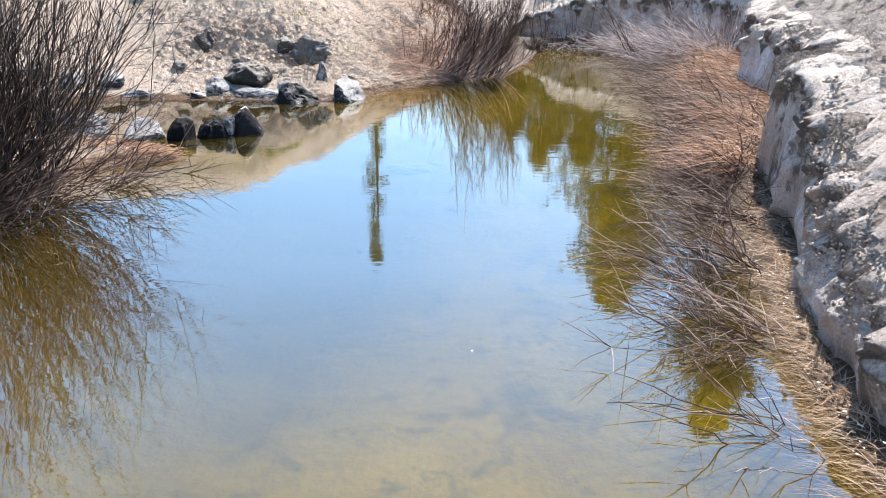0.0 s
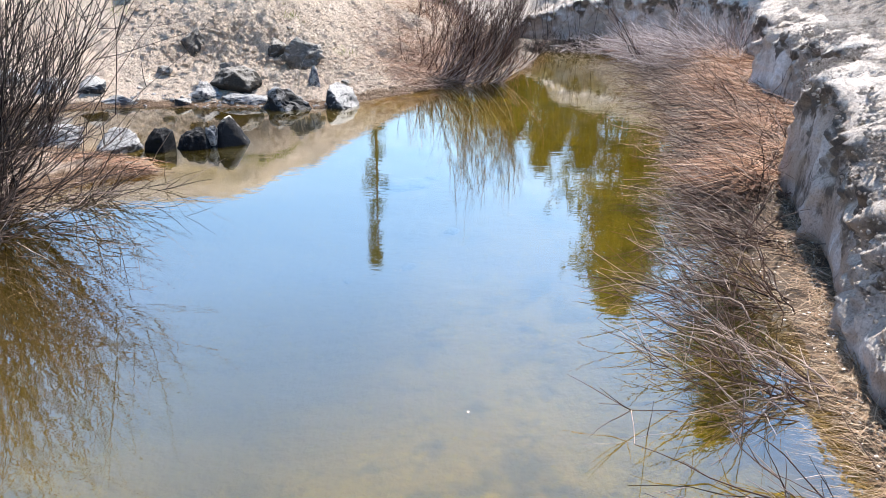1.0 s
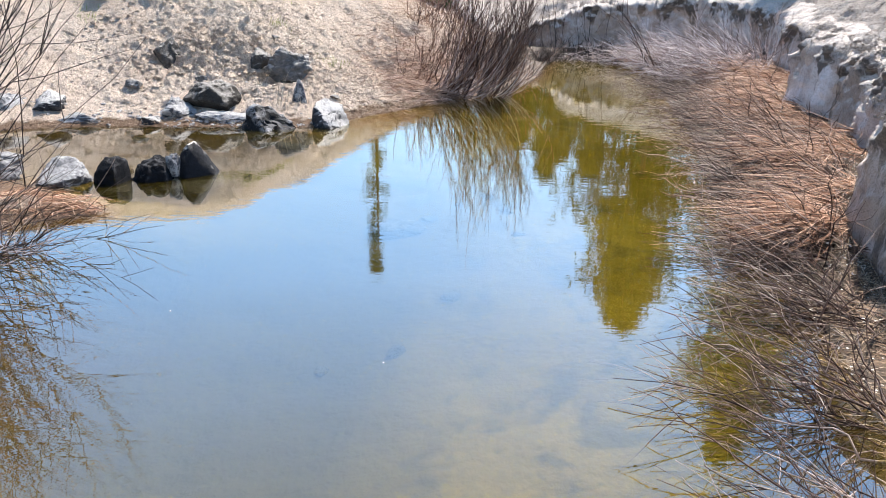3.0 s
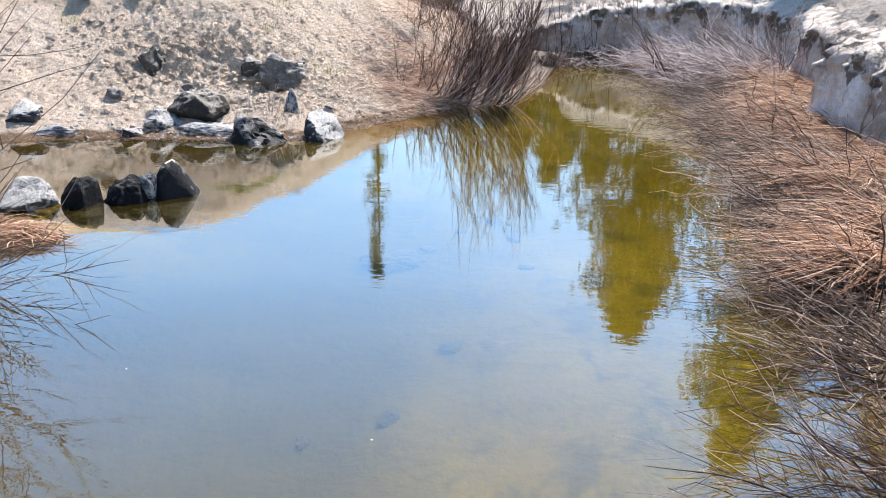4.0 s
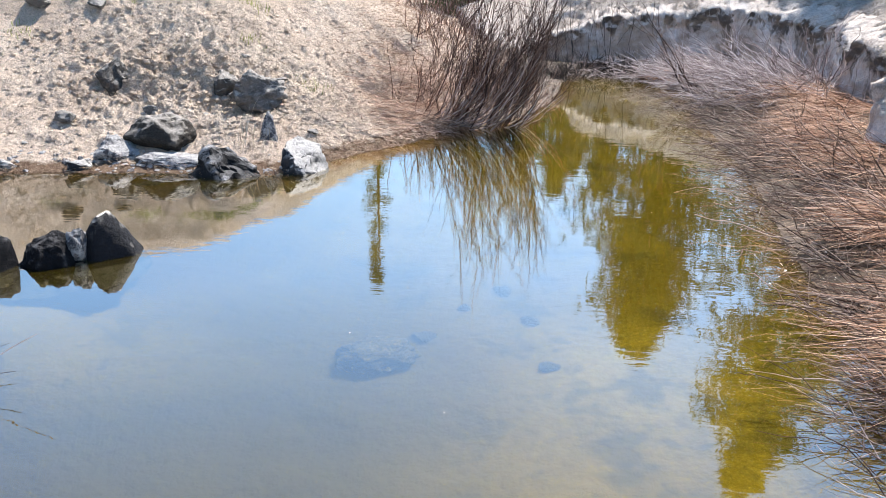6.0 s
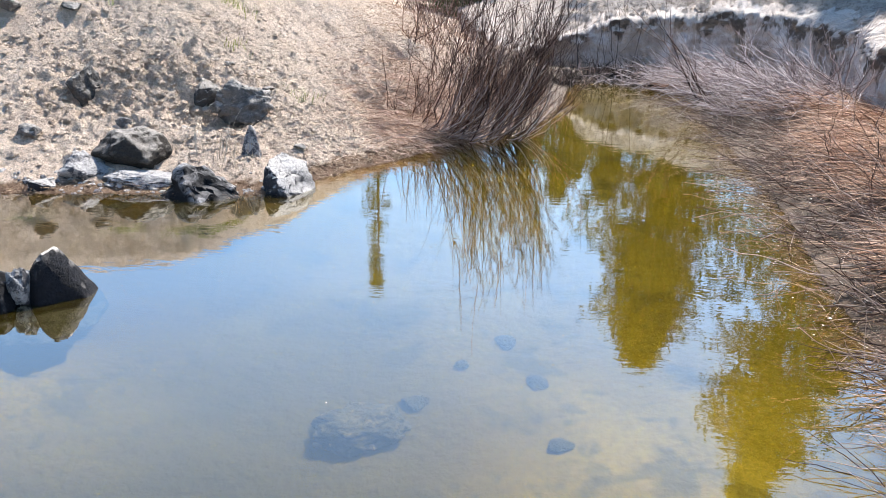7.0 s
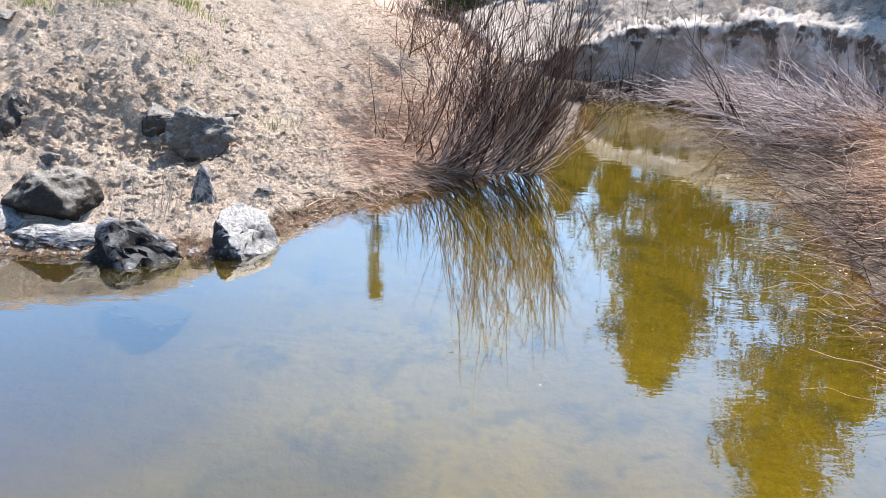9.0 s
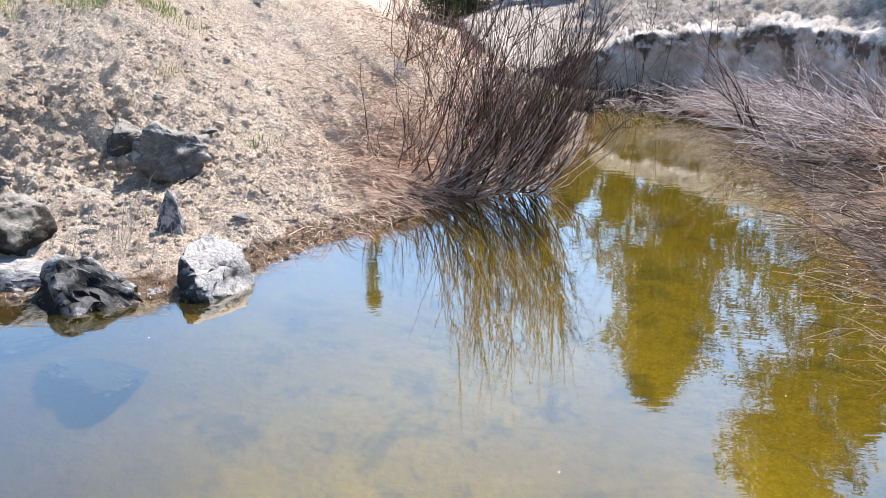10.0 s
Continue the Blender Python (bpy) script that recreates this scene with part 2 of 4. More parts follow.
ROCK_SILT = rock_material("silt dusted sunken rock", (0.02, 0.022, 0.016), (0.22, 0.18, 0.09), 0.55, 0.3)
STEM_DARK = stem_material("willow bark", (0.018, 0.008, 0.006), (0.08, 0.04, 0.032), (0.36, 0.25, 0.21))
# near-black copy of the willow bark, with backlit shade put into its colour
STEM_SHADED = stem_material("shaded willow bark", (0.008, 0.005, 0.004), (0.03, 0.018, 0.015), (0.16, 0.115, 0.10))
STEM_RED = stem_material("red willow bark", (0.05, 0.018, 0.011), (0.17, 0.075, 0.045), (0.42, 0.26, 0.18))
STEM_PINK = stem_material("pale willow bark", (0.05, 0.028, 0.024), (0.24, 0.155, 0.135), (0.62, 0.50, 0.46))
STEM_GREY = stem_material("weathered twig bark", (0.022, 0.011, 0.008), (0.16, 0.095, 0.072), (0.62, 0.49, 0.42))
STEM_BLEACHED = stem_material("bleached twig bark", (0.13, 0.09, 0.085), (0.50, 0.405, 0.395), (0.86, 0.78, 0.76))
STRAW = blade_material("dead straw", (0.11, 0.065, 0.035), (0.26, 0.175, 0.105), (0.54, 0.43, 0.32))
RUST_STRAW = blade_material("rusty dead grass", (0.05, 0.018, 0.010), (0.30, 0.145, 0.08), (0.74, 0.51, 0.37))
PALE_STRAW = blade_material("bleached straw", (0.34, 0.27, 0.19), (0.50, 0.42, 0.32), (0.66, 0.58, 0.46))
BROWN_STRAW = blade_material("brown dead grass", (0.17, 0.09, 0.055), (0.38, 0.25, 0.16), (0.60, 0.46, 0.33))
PINK_STRAW = blade_material("weathered reddish grass", (0.11, 0.05, 0.035), (0.40, 0.25, 0.175), (0.72, 0.56, 0.45))
GREEN_BLADE = blade_material("fresh grass", (0.17, 0.21, 0.04), (0.28, 0.32, 0.06), (0.42, 0.40, 0.14))
FLECK = blade_material("pale leaf scraps", (0.45, 0.36, 0.28), (0.68, 0.64, 0.60), (0.85, 0.83, 0.80))
NEEDLE = blade_material("pine needles", (0.028, 0.05, 0.016), (0.05, 0.08, 0.025), (0.09, 0.12, 0.04))
TRUNK = stem_material("pine bark", (0.09, 0.06, 0.04), (0.13, 0.09, 0.065), (0.17, 0.12, 0.09))


# ---- numeric helpers ----
def hashed(i, j, seed):
    h = (i.astype(np.int64) * 374761393 + j.astype(np.int64) * 668265263 + seed * 1442695041) & 0xFFFFFFFF
    h = ((h ^ (h >> 13)) * 1274126177) & 0xFFFFFFFF
    return ((h ^ (h >> 16)) & 0xFFFF) / 65535.0


def vnoise(x, y, seed=0):
    """Smooth value noise, -1 to 1."""
    i, j = np.floor(x), np.floor(y)
    u, v = x - i, y - j
    u, v = u * u * (3 - 2 * u), v * v * (3 - 2 * v)
    a, b, c, d = hashed(i, j, seed), hashed(i + 1, j, seed), hashed(i, j + 1, seed), hashed(i + 1, j + 1, seed)
    return 2 * ((a * (1 - u) + b * u) * (1 - v) + (c * (1 - u) + d * u) * v) - 1


def fbm(x, y, scale, octaves=4, gain=0.5, seed=0):
    total, amp = np.zeros_like(x), 1.0
    for k in range(octaves):
        total += amp * vnoise(x * scale + 17.3 * k, y * scale - 9.1 * k, seed + k)
        amp, scale = amp * gain, scale * 2.03
    return total


def line_distance(x, y, pts, closed=False):
    """Distance to a polyline, and the arc length of the nearest place on it."""
    best, where, run = np.full(x.shape, 1e9), np.zeros(x.shape), 0.0
    ends = list(pts[1:]) + ([pts[0]] if closed else [])
    for (ax, ay), (bx, by) in zip(pts, ends):
        lx, ly = bx - ax, by - ay
        size = math.hypot(lx, ly)
        h = np.clip(((x - ax) * lx + (y - ay) * ly) / size ** 2, 0, 1)
        dist = np.hypot(x - ax - h * lx, y - ay - h * ly)
        near = dist < best
        best, where = np.where(near, dist, best), np.where(near, run + h * size, where)
        run += size
    return best, where


def inside(x, y, pts):
    res = np.zeros(x.shape, bool)
    for (ax, ay), (bx, by) in zip(pts, pts[1:] + pts[:1]):
        if ay != by:
            res ^= ((ay > y) != (by > y)) & (x < (bx - ax) * (y - ay) / (by - ay) + ax)
    return res


def soft(pts, step=0.1):
    """A smooth curve through the points, at even steps."""
    p = np.array(pts, float)
    p = np.vstack([2 * p[0] - p[1], p, 2 * p[-1] - p[-2]])
    out = []
    for k in range(1, len(p) - 2):
        n = max(2, int(np.linalg.norm(p[k + 1] - p[k]) / step))
        for u in np.arange(n) / n:
            out.append(0.5 * (2 * p[k] + (p[k + 1] - p[k - 1]) * u + (2 * p[k - 1] - 5 * p[k] + 4 * p[k + 1] - p[k + 2]) * u ** 2
                              + (3 * p[k] - p[k - 1] - 3 * p[k + 1] + p[k + 2]) * u ** 3))
    out.append(p[-2])
    return [tuple(q) for q in out]


def mesh_from(name, verts, faces, material, smooth=True):
    me = bpy.data.meshes.new(name)
    verts = np.asarray(verts, np.float32)
    faces = np.asarray(faces, np.int32)
    n, w = faces.shape
    me.vertices.add(len(verts))
    me.vertices.foreach_set("co", verts.ravel())
    me.loops.add(n * w)
    me.loops.foreach_set("vertex_index", faces.ravel())
    me.polygons.add(n)
    me.polygons.foreach_set("loop_start", np.arange(n, dtype=np.int32) * w)
    me.polygons.foreach_set("use_smooth", np.full(n, smooth))
    me.update(calc_edges=True)
    me.validate()
    me.materials.append(material)
    return me


def part(name, me, parent, label=""):
    ob = new(name, me)
    ob.parent = parent
    if label:
        ob["label"] = label
    return ob


# ---- plan of the place ----
RIGHT_SHORE = [(1.7, -3), (1.7, 0), (1.72, 1.2), (1.76, 2.2), (1.86, 3.0), (1.96, 3.6), (2.02, 4.3), (2.1, 5.2), (2.15, 6.2), (2.3, 7.5), (2.6, 9), (2.85, 11), (3.1, 13), (3.25, 14.9)]
BACK_SHORE = [(3.05, 15.75), (2.35, 16.0), (1.75, 15.9), (1.5, 15.0), (1.2, 13.3), (0.75, 12.0), (0.3, 11.25), (-0.1, 10.9)]
LEFT_SHORE = [(-0.4, 10.45), (-0.62, 10.1), (-0.95, 9.7), (-1.2, 9.3), (-1.4, 8.95), (-1.75, 8.75), (-2.3, 8.72), (-3.1, 8.6), (-3.9, 8.45), (-4.7, 8.0), (-5.0, 7.3), (-4.2, 6.75),
              (-3.5, 6.6), (-3.0, 6.25), (-2.65, 6.02), (-2.33, 5.88), (-2.38, 5.7), (-2.7, 5.5), (-2.85, 5.2), (-2.88, 4.6), (-2.9, 3.9), (-3.0, 3), (-3.0, 1), (-2.8, -3)]
SHORE = soft(RIGHT_SHORE + BACK_SHORE + LEFT_SHORE, 0.25)
WALL_POINTS = [(1.75, -12), (1.8, -3), (1.82, 0), (1.85, 1.9), (1.89, 2.5), (1.98, 2.93), (2.11, 3.34), (2.25, 3.76), (2.53, 4.76), (2.70, 5.72), (2.98, 6.0), (3.4, 6.6), (3.75, 7.9), (3.83, 9.2),
               (3.95, 9.75), (4.45, 10.2), (4.75, 11.2), (4.85, 12.4), (5.2, 13.9), (5.3, 15.1), (4.8, 16.0), (3.9, 16.5), (3.0, 16.9), (2.2, 17.0), (1.55, 17.1), (1.0, 18.0), (0.5, 19.7), (-0.2, 24), (-0.8, 32), (-1.5, 60)]
WALL = soft(WALL_POINTS, 0.3)


def run_of(points, wanted):
    """Arc length along the wall at the wall's own guide points."""
    w = np.array(WALL)
    s = np.concatenate([[0], np.cumsum(np.hypot(*np.diff(w, axis=0).T))])
    return [float(s[np.argmin(np.hypot(w[:, 0] - px, w[:, 1] - py))]) for px, py in wanted]


WALL_S = run_of(WALL, WALL_POINTS)
LIP_Z = [0.3, 0.3, 0.3, 0.31, 0.34, 0.42, 0.53, 0.68, 0.90, 1.0, 1.0, 1.02, 1.02, 1.0, 0.98, 0.97, 0.97, 0.98, 1.05, 1.13, 1.18, 1.16, 1.0, 0.88, 0.6, 0.22, 0.12, 0.4, 0.5, 0.8]
CREST_Z = [0.5, 0.52, 0.55, 0.6, 0.65, 0.69, 0.75, 0.82, 0.93] + LIP_Z[9:]
BANK_POLY = [p for p in WALL] + [(-3, 3000), (4000, 3000), (4000, -3000), (1.75, -3000)]


HOLLOWS = [(-2.34, 10.12, 0.38, 0.19), (-3.68, 10.1, 0.2, 0.1), (-1.0, 13.1, 0.13, 0.22), (-0.42, 10.72, 0.16, 0.16), (-1.1, 12.2, 0.1, 0.08), (-1.5, 11.6, 0.12, 0.06), (-2.0, 11.2, 0.1, 0.09), (-2.9, 10.9, 0.08, 0.05)]


def clods(x, y, scale, seed, fill=1.0):
    """Scattered lumps with broken tops, 0 to about 1: one to each cell of a jittered grid."""
    u, v = x * scale, y * scale
    i0, j0 = np.floor(u), np.floor(v)
    best = np.zeros_like(x)
    for di in (-1, 0, 1):
        for dj in (-1, 0, 1):
            i, j = i0 + di, j0 + dj
            px, py = i + hashed(i, j, seed), j + hashed(i, j, seed + 1)
            size = 0.25 + 0.6 * hashed(i, j, seed + 2)
            tall = np.where(hashed(i, j, seed + 3) < fill, hashed(i, j, seed + 4), 0)
            ang = 6.28 * hashed(i, j, seed + 5)
            a, b = (u - px) * np.cos(ang) + (v - py) * np.sin(ang), (v - py) * np.cos(ang) - (u - px) * np.sin(ang)
            far = np.maximum(np.abs(a) * 0.8 + np.abs(b) * 0.45, np.abs(b) * 1.15) / size
            best = np.maximum(best, tall * np.clip(1.6 * (1 - far), 0, 1) ** 0.7)
    return best


def lip(s):
    return np.interp(s, WALL_S, LIP_Z)


def ground_height(x, y):
    """Height of soil, pond bed and snow top, and where the snow lies."""
    dist, _ = line_distance(x, y, SHORE, True)
    wet = inside(x, y, SHORE)
    wall, s = line_distance(x, y, WALL)
    snow = inside(x, y, BANK_POLY)
    # soil
    lumps = fbm(x, y, 1.1, 3, 0.5, 3) * 0.05 + fbm(x, y, 4.5, 3, 0.55, 8) * 0.028
    rough = np.clip(0.22 + 1.0 * np.exp(-((x + 2.9) / 1.3) ** 2 - ((y - 10.2) / 0.9) ** 2), 0, 1.3)
    dug = np.clip(1.25 * np.exp(-((x + 2.95) / 1.15) ** 2 - ((y - 10.35) / 0.75) ** 2) + 0.15 * fbm(x, y, 0.9, 2, 0.5, 22), 0.05, 1.0)
    clumps = (np.maximum(0, fbm(x, y, 6.5, 3, 0.6, 21)) ** 0.8 * 0.06 + np.maximum(0, fbm(x, y, 14, 2, 0.6, 27)) * 0.03) * rough
    clumps = clumps + dug * (0.06 * clods(x, y, 5, 301, 0.6) + 0.06 * clods(x, y, 9.5, 311, 0.7) - 0.045 * clods(x, y, 5.5, 321, 0.4)) + (0.009 + 0.022 * dug) * clods(x, y, 19, 331, 0.5)
    # trampled rills that run down the bank beside the willow
    turn_x, turn_y = 0.72 * x - 0.69 * y, 0.69 * x + 0.72 * y
    rills = np.clip(1.2 * np.exp(-((x + 1.0) / 0.75) ** 2 - ((y - 11.8) / 1.3) ** 2), 0, 1)
    clumps = clumps + rills * (0.035 * fbm(turn_x * 0.35, turn_y, 7, 3, 0.6, 341) - 0.06 * np.clip(fbm(turn_x * 0.45, turn_y, 5, 3, 0.6, 345) - 0.25, 0, 0.6))
    rise = 0.18 * dist + 0.088 * dist ** 2
    rise = np.where(dist > 4, 0.18 * 4 + 0.088 * 16 + (dist - 4) * 0.12, rise)
    rise = rise * (1 - 0.6 * np.clip((7.4 - y) / 0.8, 0, 1) * np.clip(-x - 1, 0, 1))
    rise = rise + 0.2 * np.maximum(0, np.minimum(dist, 6) - 3.2) ** 2
    top = 4.0 + 0.012 * np.maximum(0, np.hypot(x, y) - 20) ** 0.8
    rise = top * np.tanh(rise / top)
    gully = 0.10 + 0.22 * wall + 0.035 * wall ** 2
    lift = np.interp(y, [5.2, 7.5, 13, 15], [0.0, 0.28, 0.28, 0.05])
    cap = np.where(x > 1.0, 0.04 + lift + 0.18 * wall * (1 - lift / 0.28), np.maximum(gully, 0.0))
    near_wall = (y > 12) | (x > 1.0)
    rise = np.where(near_wall, np.minimum(rise, cap), rise)
    fade = np.clip(dist / 0.35, 0.08, 1)
    soil = rise + fade * (lumps + clumps)
    for px, py, rad, depth in HOLLOWS:
        soil = soil - depth * np.exp(-(((x - px) ** 2 + (y - py) ** 2) / rad ** 2) ** 2)
    # bed
    steep = 1.0 - 0.55 * np.clip(6.0 - y, 0, 1) * np.clip(y - 2.6, 0, 1) * np.clip(-x, 0, 1)
    bed = -0.02 - (0.40 + 0.5 * np.exp(-((x + 1.6) / 1.5) ** 2) * np.clip((8.5 - y) / 3, 0, 1) * np.clip((y - 1.6) / 1.8, 0.1, 1)) * (1 - np.exp(-dist / steep)) + 0.03 * fbm(x, y, 1.6, 3, 0.5, 40) * np.clip(dist, 0, 1)
    land = np.where(wet, bed, soil)
    # snow
    back = np.clip((y - 9) / 5, 0, 1)
    up = (1 - back) * (0.2 * np.minimum(wall, 2.6) + np.tanh(0.3 * np.maximum(0, wall - 0.8))) + back * (np.interp(x, [1.5, 4.5], [0.4, 0.52]) * np.minimum(wall, 1.4) + 0.08 * np.clip(wall - 1.4, 0, 6))
    up = up + 0.02 * np.maximum(0, wall - 4) ** 0.8
    cups = fbm(x, y, 1.8, 3, 0.5, 60) * 0.02 - np.clip(fbm(x, y, 4.5, 4, 0.7, 70) - 0.35, 0, 0.5) * 0.06 - np.clip(fbm(x * 0.7, y, 10, 3, 0.7, 77) - 0.25, 0, 0.6) * 0.08 + fbm(x, y, 9, 2, 0.6, 79) * 0.016 + 0.016 * clods(x, y, 15, 351, 0.6) - 0.03 * (1 - back) * clods(x, y, 11, 361, 0.35)
    snow_top = lip(s) + (np.interp(s, WALL_S, CREST_Z) - lip(s)) * (1 - np.exp(-wall / 0.35)) + up + cups * (1 + 0.3 * back) * np.clip(wall / 0.2, 0.2, 1)
    return land, snow_top, snow, wet, wall


def axis_of(spans, far, grow=1.25):
    """A grid axis of spans (from, to, step), with growing steps to the distance on both sides."""
    a = np.concatenate([np.arange(lo, hi - 0.3 * step, step) for lo, hi, step in spans])
    reach = np.cumsum(0.05 * grow ** np.arange(1, 48))
    reach = reach[reach < far]
    return np.concatenate([a[0] - reach[::-1], a, a[-1] + reach])


XS = axis_of([(-6.0, -4.6, 0.045), (-4.6, 0.2, 0.018), (0.2, 1.7, 0.05), (1.7, 4.2, 0.022), (4.2, 6.3, 0.045)], 3000)
YS = axis_of([(1.2, 6.0, 0.03), (6.0, 8.5, 0.05), (8.5, 12.8, 0.02), (12.8, 19.4, 0.042)], 3000)
GX, GY = np.meshgrid(XS, YS)
LAND, SNOW_TOP, IS_SNOW, IS_WET, TO_WALL = ground_height(GX, GY)


def sheet(name, z, keep, material):
    """The part of the ground grid whose cells are kept."""
    ny, nx = GX.shape
    idx = np.arange(nx * ny).reshape(ny, nx)
    quads = np.stack([idx[:-1, :-1], idx[:-1, 1:], idx[1:, 1:], idx[1:, :-1]], -1)[keep]
    used, inv = np.unique(quads.ravel(), return_inverse=True)
    verts = np.stack([GX.ravel(), GY.ravel(), z.ravel()], -1)[used]
    return new(name, mesh_from(name, verts, inv.reshape(-1, 4), material))


def cell_all(mask):
    return mask[:-1, :-1] & mask[1:, :-1] & mask[:-1, 1:] & mask[1:, 1:]


def cell_any(mask):
    return mask[:-1, :-1] | mask[1:, :-1] | mask[:-1, 1:] | mask[1:, 1:]


deep_snow = IS_SNOW & (TO_WALL > 0.16)
under_soil = ~(IS_SNOW & (TO_WALL > 0.6))
bed_cells = cell_all(IS_WET)
mud_cells = cell_all(((GX > 1.2) | ((GX > 0.2) & (GY > 11.3))) & (GY > -3) & (GY < 17.5) & ~(IS_SNOW & (TO_WALL > 0.6))) & ~bed_cells
tagged(sheet("mud_bank", LAND, mud_cells, MUD), "dark wet peaty mud below the snow bank", "mud", kind="structure")
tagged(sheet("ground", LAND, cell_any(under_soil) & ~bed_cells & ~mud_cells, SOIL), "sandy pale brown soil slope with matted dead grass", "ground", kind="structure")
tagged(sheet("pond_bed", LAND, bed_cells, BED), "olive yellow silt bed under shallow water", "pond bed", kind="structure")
tagged(sheet("snow_bank", SNOW_TOP, cell_all(deep_snow), SNOW), "melting old snow bank covered with grey grit", "snow bank", kind="structure")


def snow_face():
    """The broken front of the snow bank: undercut foot, fluted face, crumbling lip, and a strip of the top."""
    w = np.array(soft(WALL_POINTS, 0.028))
    s = np.concatenate([[0], np.cumsum(np.hypot(*np.diff(w, axis=0).T))])
    keep = (w[:, 1] > -11) & (s < WALL_S[-2])
    w, s = w[keep], s[keep]
    tan = np.gradient(w, axis=0)
    tan /= np.linalg.norm(tan, axis=1)[:, None]
    for _ in range(6):
        tan[1:-1] = (tan[:-2] + 2 * tan[1:-1] + tan[2:]) / 4
    out = np.stack([-tan[:, 1], tan[:, 0]], 1)     # towards the pond
    rows = []
    near = (s < WALL_S[14])
    slump = np.where(near, 0.6 * np.exp(-((w[:, 1] - 3.3) / 0.3) ** 2) + 0.4 * np.exp(-((w[:, 1] - 4.55) / 0.16) ** 2), 0)
    slump = slump + 0.35 * np.maximum(0, vnoise(s * 0.9, s * 0, 91)) * (w[:, 1] > 7)
    height = lip(s) + 0.06 * fbm(s, s * 0, 1.3, 3, 0.6, 5) + 0.05 * fbm(s, s * 0, 5.5, 2, 0.6, 6) - 0.10 * slump
    nv = 48
    for k in range(nv):
        v = k / (nv - 1)
        z = -0.25 + (height + 0.25 - 0.02) * v
        calm = np.where(near & (w[:, 1] < 4.6), 0.4, 1.0)
        ragged = 0.035 * np.clip((v - 0.5) * 2.4, 0, 1) * fbm(s, z, 9.5, 4, 0.68, 418) - 0.07 * np.clip((v - 0.72) * 5, 0, 1) * np.clip(fbm(s, z * 0.5, 5.5, 3, 0.6, 419) - 0.1, 0, 0.6)
        facet = ragged + 0.11 * calm * vnoise(s * 1.35, z * 0.35, 12) + 0.01 * (calm < 1) + 0.05 * vnoise(s * 3.6, z * 0.7, 14) + 0.018 * fbm(s, z, 9, 2, 0.5, 15)
        crumble = 0.045 * fbm(s, z, 14, 3, 0.7, 18) * np.clip(slump * 1.4 + np.clip((v - 0.74) * 4.0, 0, 1), 0, 1)
        over = np.where(near, np.where(w[:, 1] < 6.0, -0.05, -0.03), 0.06) * v
        off = -0.045 * np.exp(-((z - 0.02) / 0.10) ** 2) * (1 - slump) + 0.02 * math.sin(math.pi * v) + facet + crumble + over + slump * 0.24 * (1 - v) ** 1.3
        rows.append(np.column_stack([w[:, 0] + out[:, 0] * off, w[:, 1] + out[:, 1] * off, z]))
    lip_off = off
    for k in range(1, 10):
        inn = 0.06 * k + 0.01 * k * k * 0.25
        px, py = w[:, 0] + out[:, 0] * (lip_off * (1 - k / 9) - inn), w[:, 1] + out[:, 1] * (lip_off * (1 - k / 9) - inn)
        _, top, _, _, _ = ground_height(px, py)
        b = min(1, k / 4)
        z = (1 - b) * (height + 0.015 * k) + b * top + (0.02 if k < 5 else 0.02 - 0.02 * (k - 4))
        z += (0.03 * fbm(px, py, 8, 3, 0.65, 33) + 0.012 * vnoise(px * 24, py * 24, 36)) * (1 if k < 6 else 0.4)
        rows.append(np.column_stack([px, py, z]))
    n = len(w)
    idx = np.arange(len(rows) * n).reshape(len(rows), n)
    quads = np.stack([idx[:-1, :-1], idx[1:, :-1], idx[1:, 1:], idx[:-1, 1:]], -1)
    me = mesh_from("snow_face", np.vstack(rows), quads.reshape(-1, 4), FACE)
    rim = me.attributes.new("rim", "FLOAT", "POINT")
    rim.data.foreach_set("value", np.repeat([math.exp(-((k - nv * 0.92) / (nv * 0.14)) ** 2) for k in range(len(rows))], n).astype(np.float32))
    tagged(new("snow_bank_face", me), "undercut icy snow bank face streaked with brown dirt", "snow bank", kind="structure")


snow_face()

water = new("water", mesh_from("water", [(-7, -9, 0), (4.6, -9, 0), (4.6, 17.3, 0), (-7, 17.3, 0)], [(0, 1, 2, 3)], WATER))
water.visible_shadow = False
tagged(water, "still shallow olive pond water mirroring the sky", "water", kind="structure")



def land_at(x, y):
    """Height of the soil or bed, from the ground grid."""
    x, y = np.atleast_1d(np.asarray(x, float)), np.atleast_1d(np.asarray(y, float))
    i, j = np.clip(np.searchsorted(XS, x) - 1, 0, len(XS) - 2), np.clip(np.searchsorted(YS, y) - 1, 0, len(YS) - 2)
    u, v = (x - XS[i]) / (XS[i + 1] - XS[i]), (y - YS[j]) / (YS[j + 1] - YS[j])
    return (LAND[j, i] * (1 - u) + LAND[j, i + 1] * u) * (1 - v) + (LAND[j + 1, i] * (1 - u) + LAND[j + 1, i + 1] * u) * v


# ---- rocks ----
PYRAMID = [(-1, -0.5, -0.9), (0.9, -0.6, -0.9), (1, 0.5, -0.8), (-0.8, 0.6, -0.9), (-0.25, 0.0, 1.0), (0.1, 0.1, 0.75), (0.75, -0.1, -0.1), (-0.75, -0.3, -0.3), (0.2, -0.55, -0.1)]
WEDGE = [(-0.8, -0.6, -0.9), (0.4, -0.9, -0.9), (1.0, 0.2, -0.9), (-0.6, 0.7, -0.9), (-0.75, -0.2, 0.8), (-0.45, 0.6, 0.95), (0.45, 0.75, 0.65), (0.95, 0.35, -0.3), (0.1, -0.75, -0.2), (-0.2, -0.5, 0.25)]
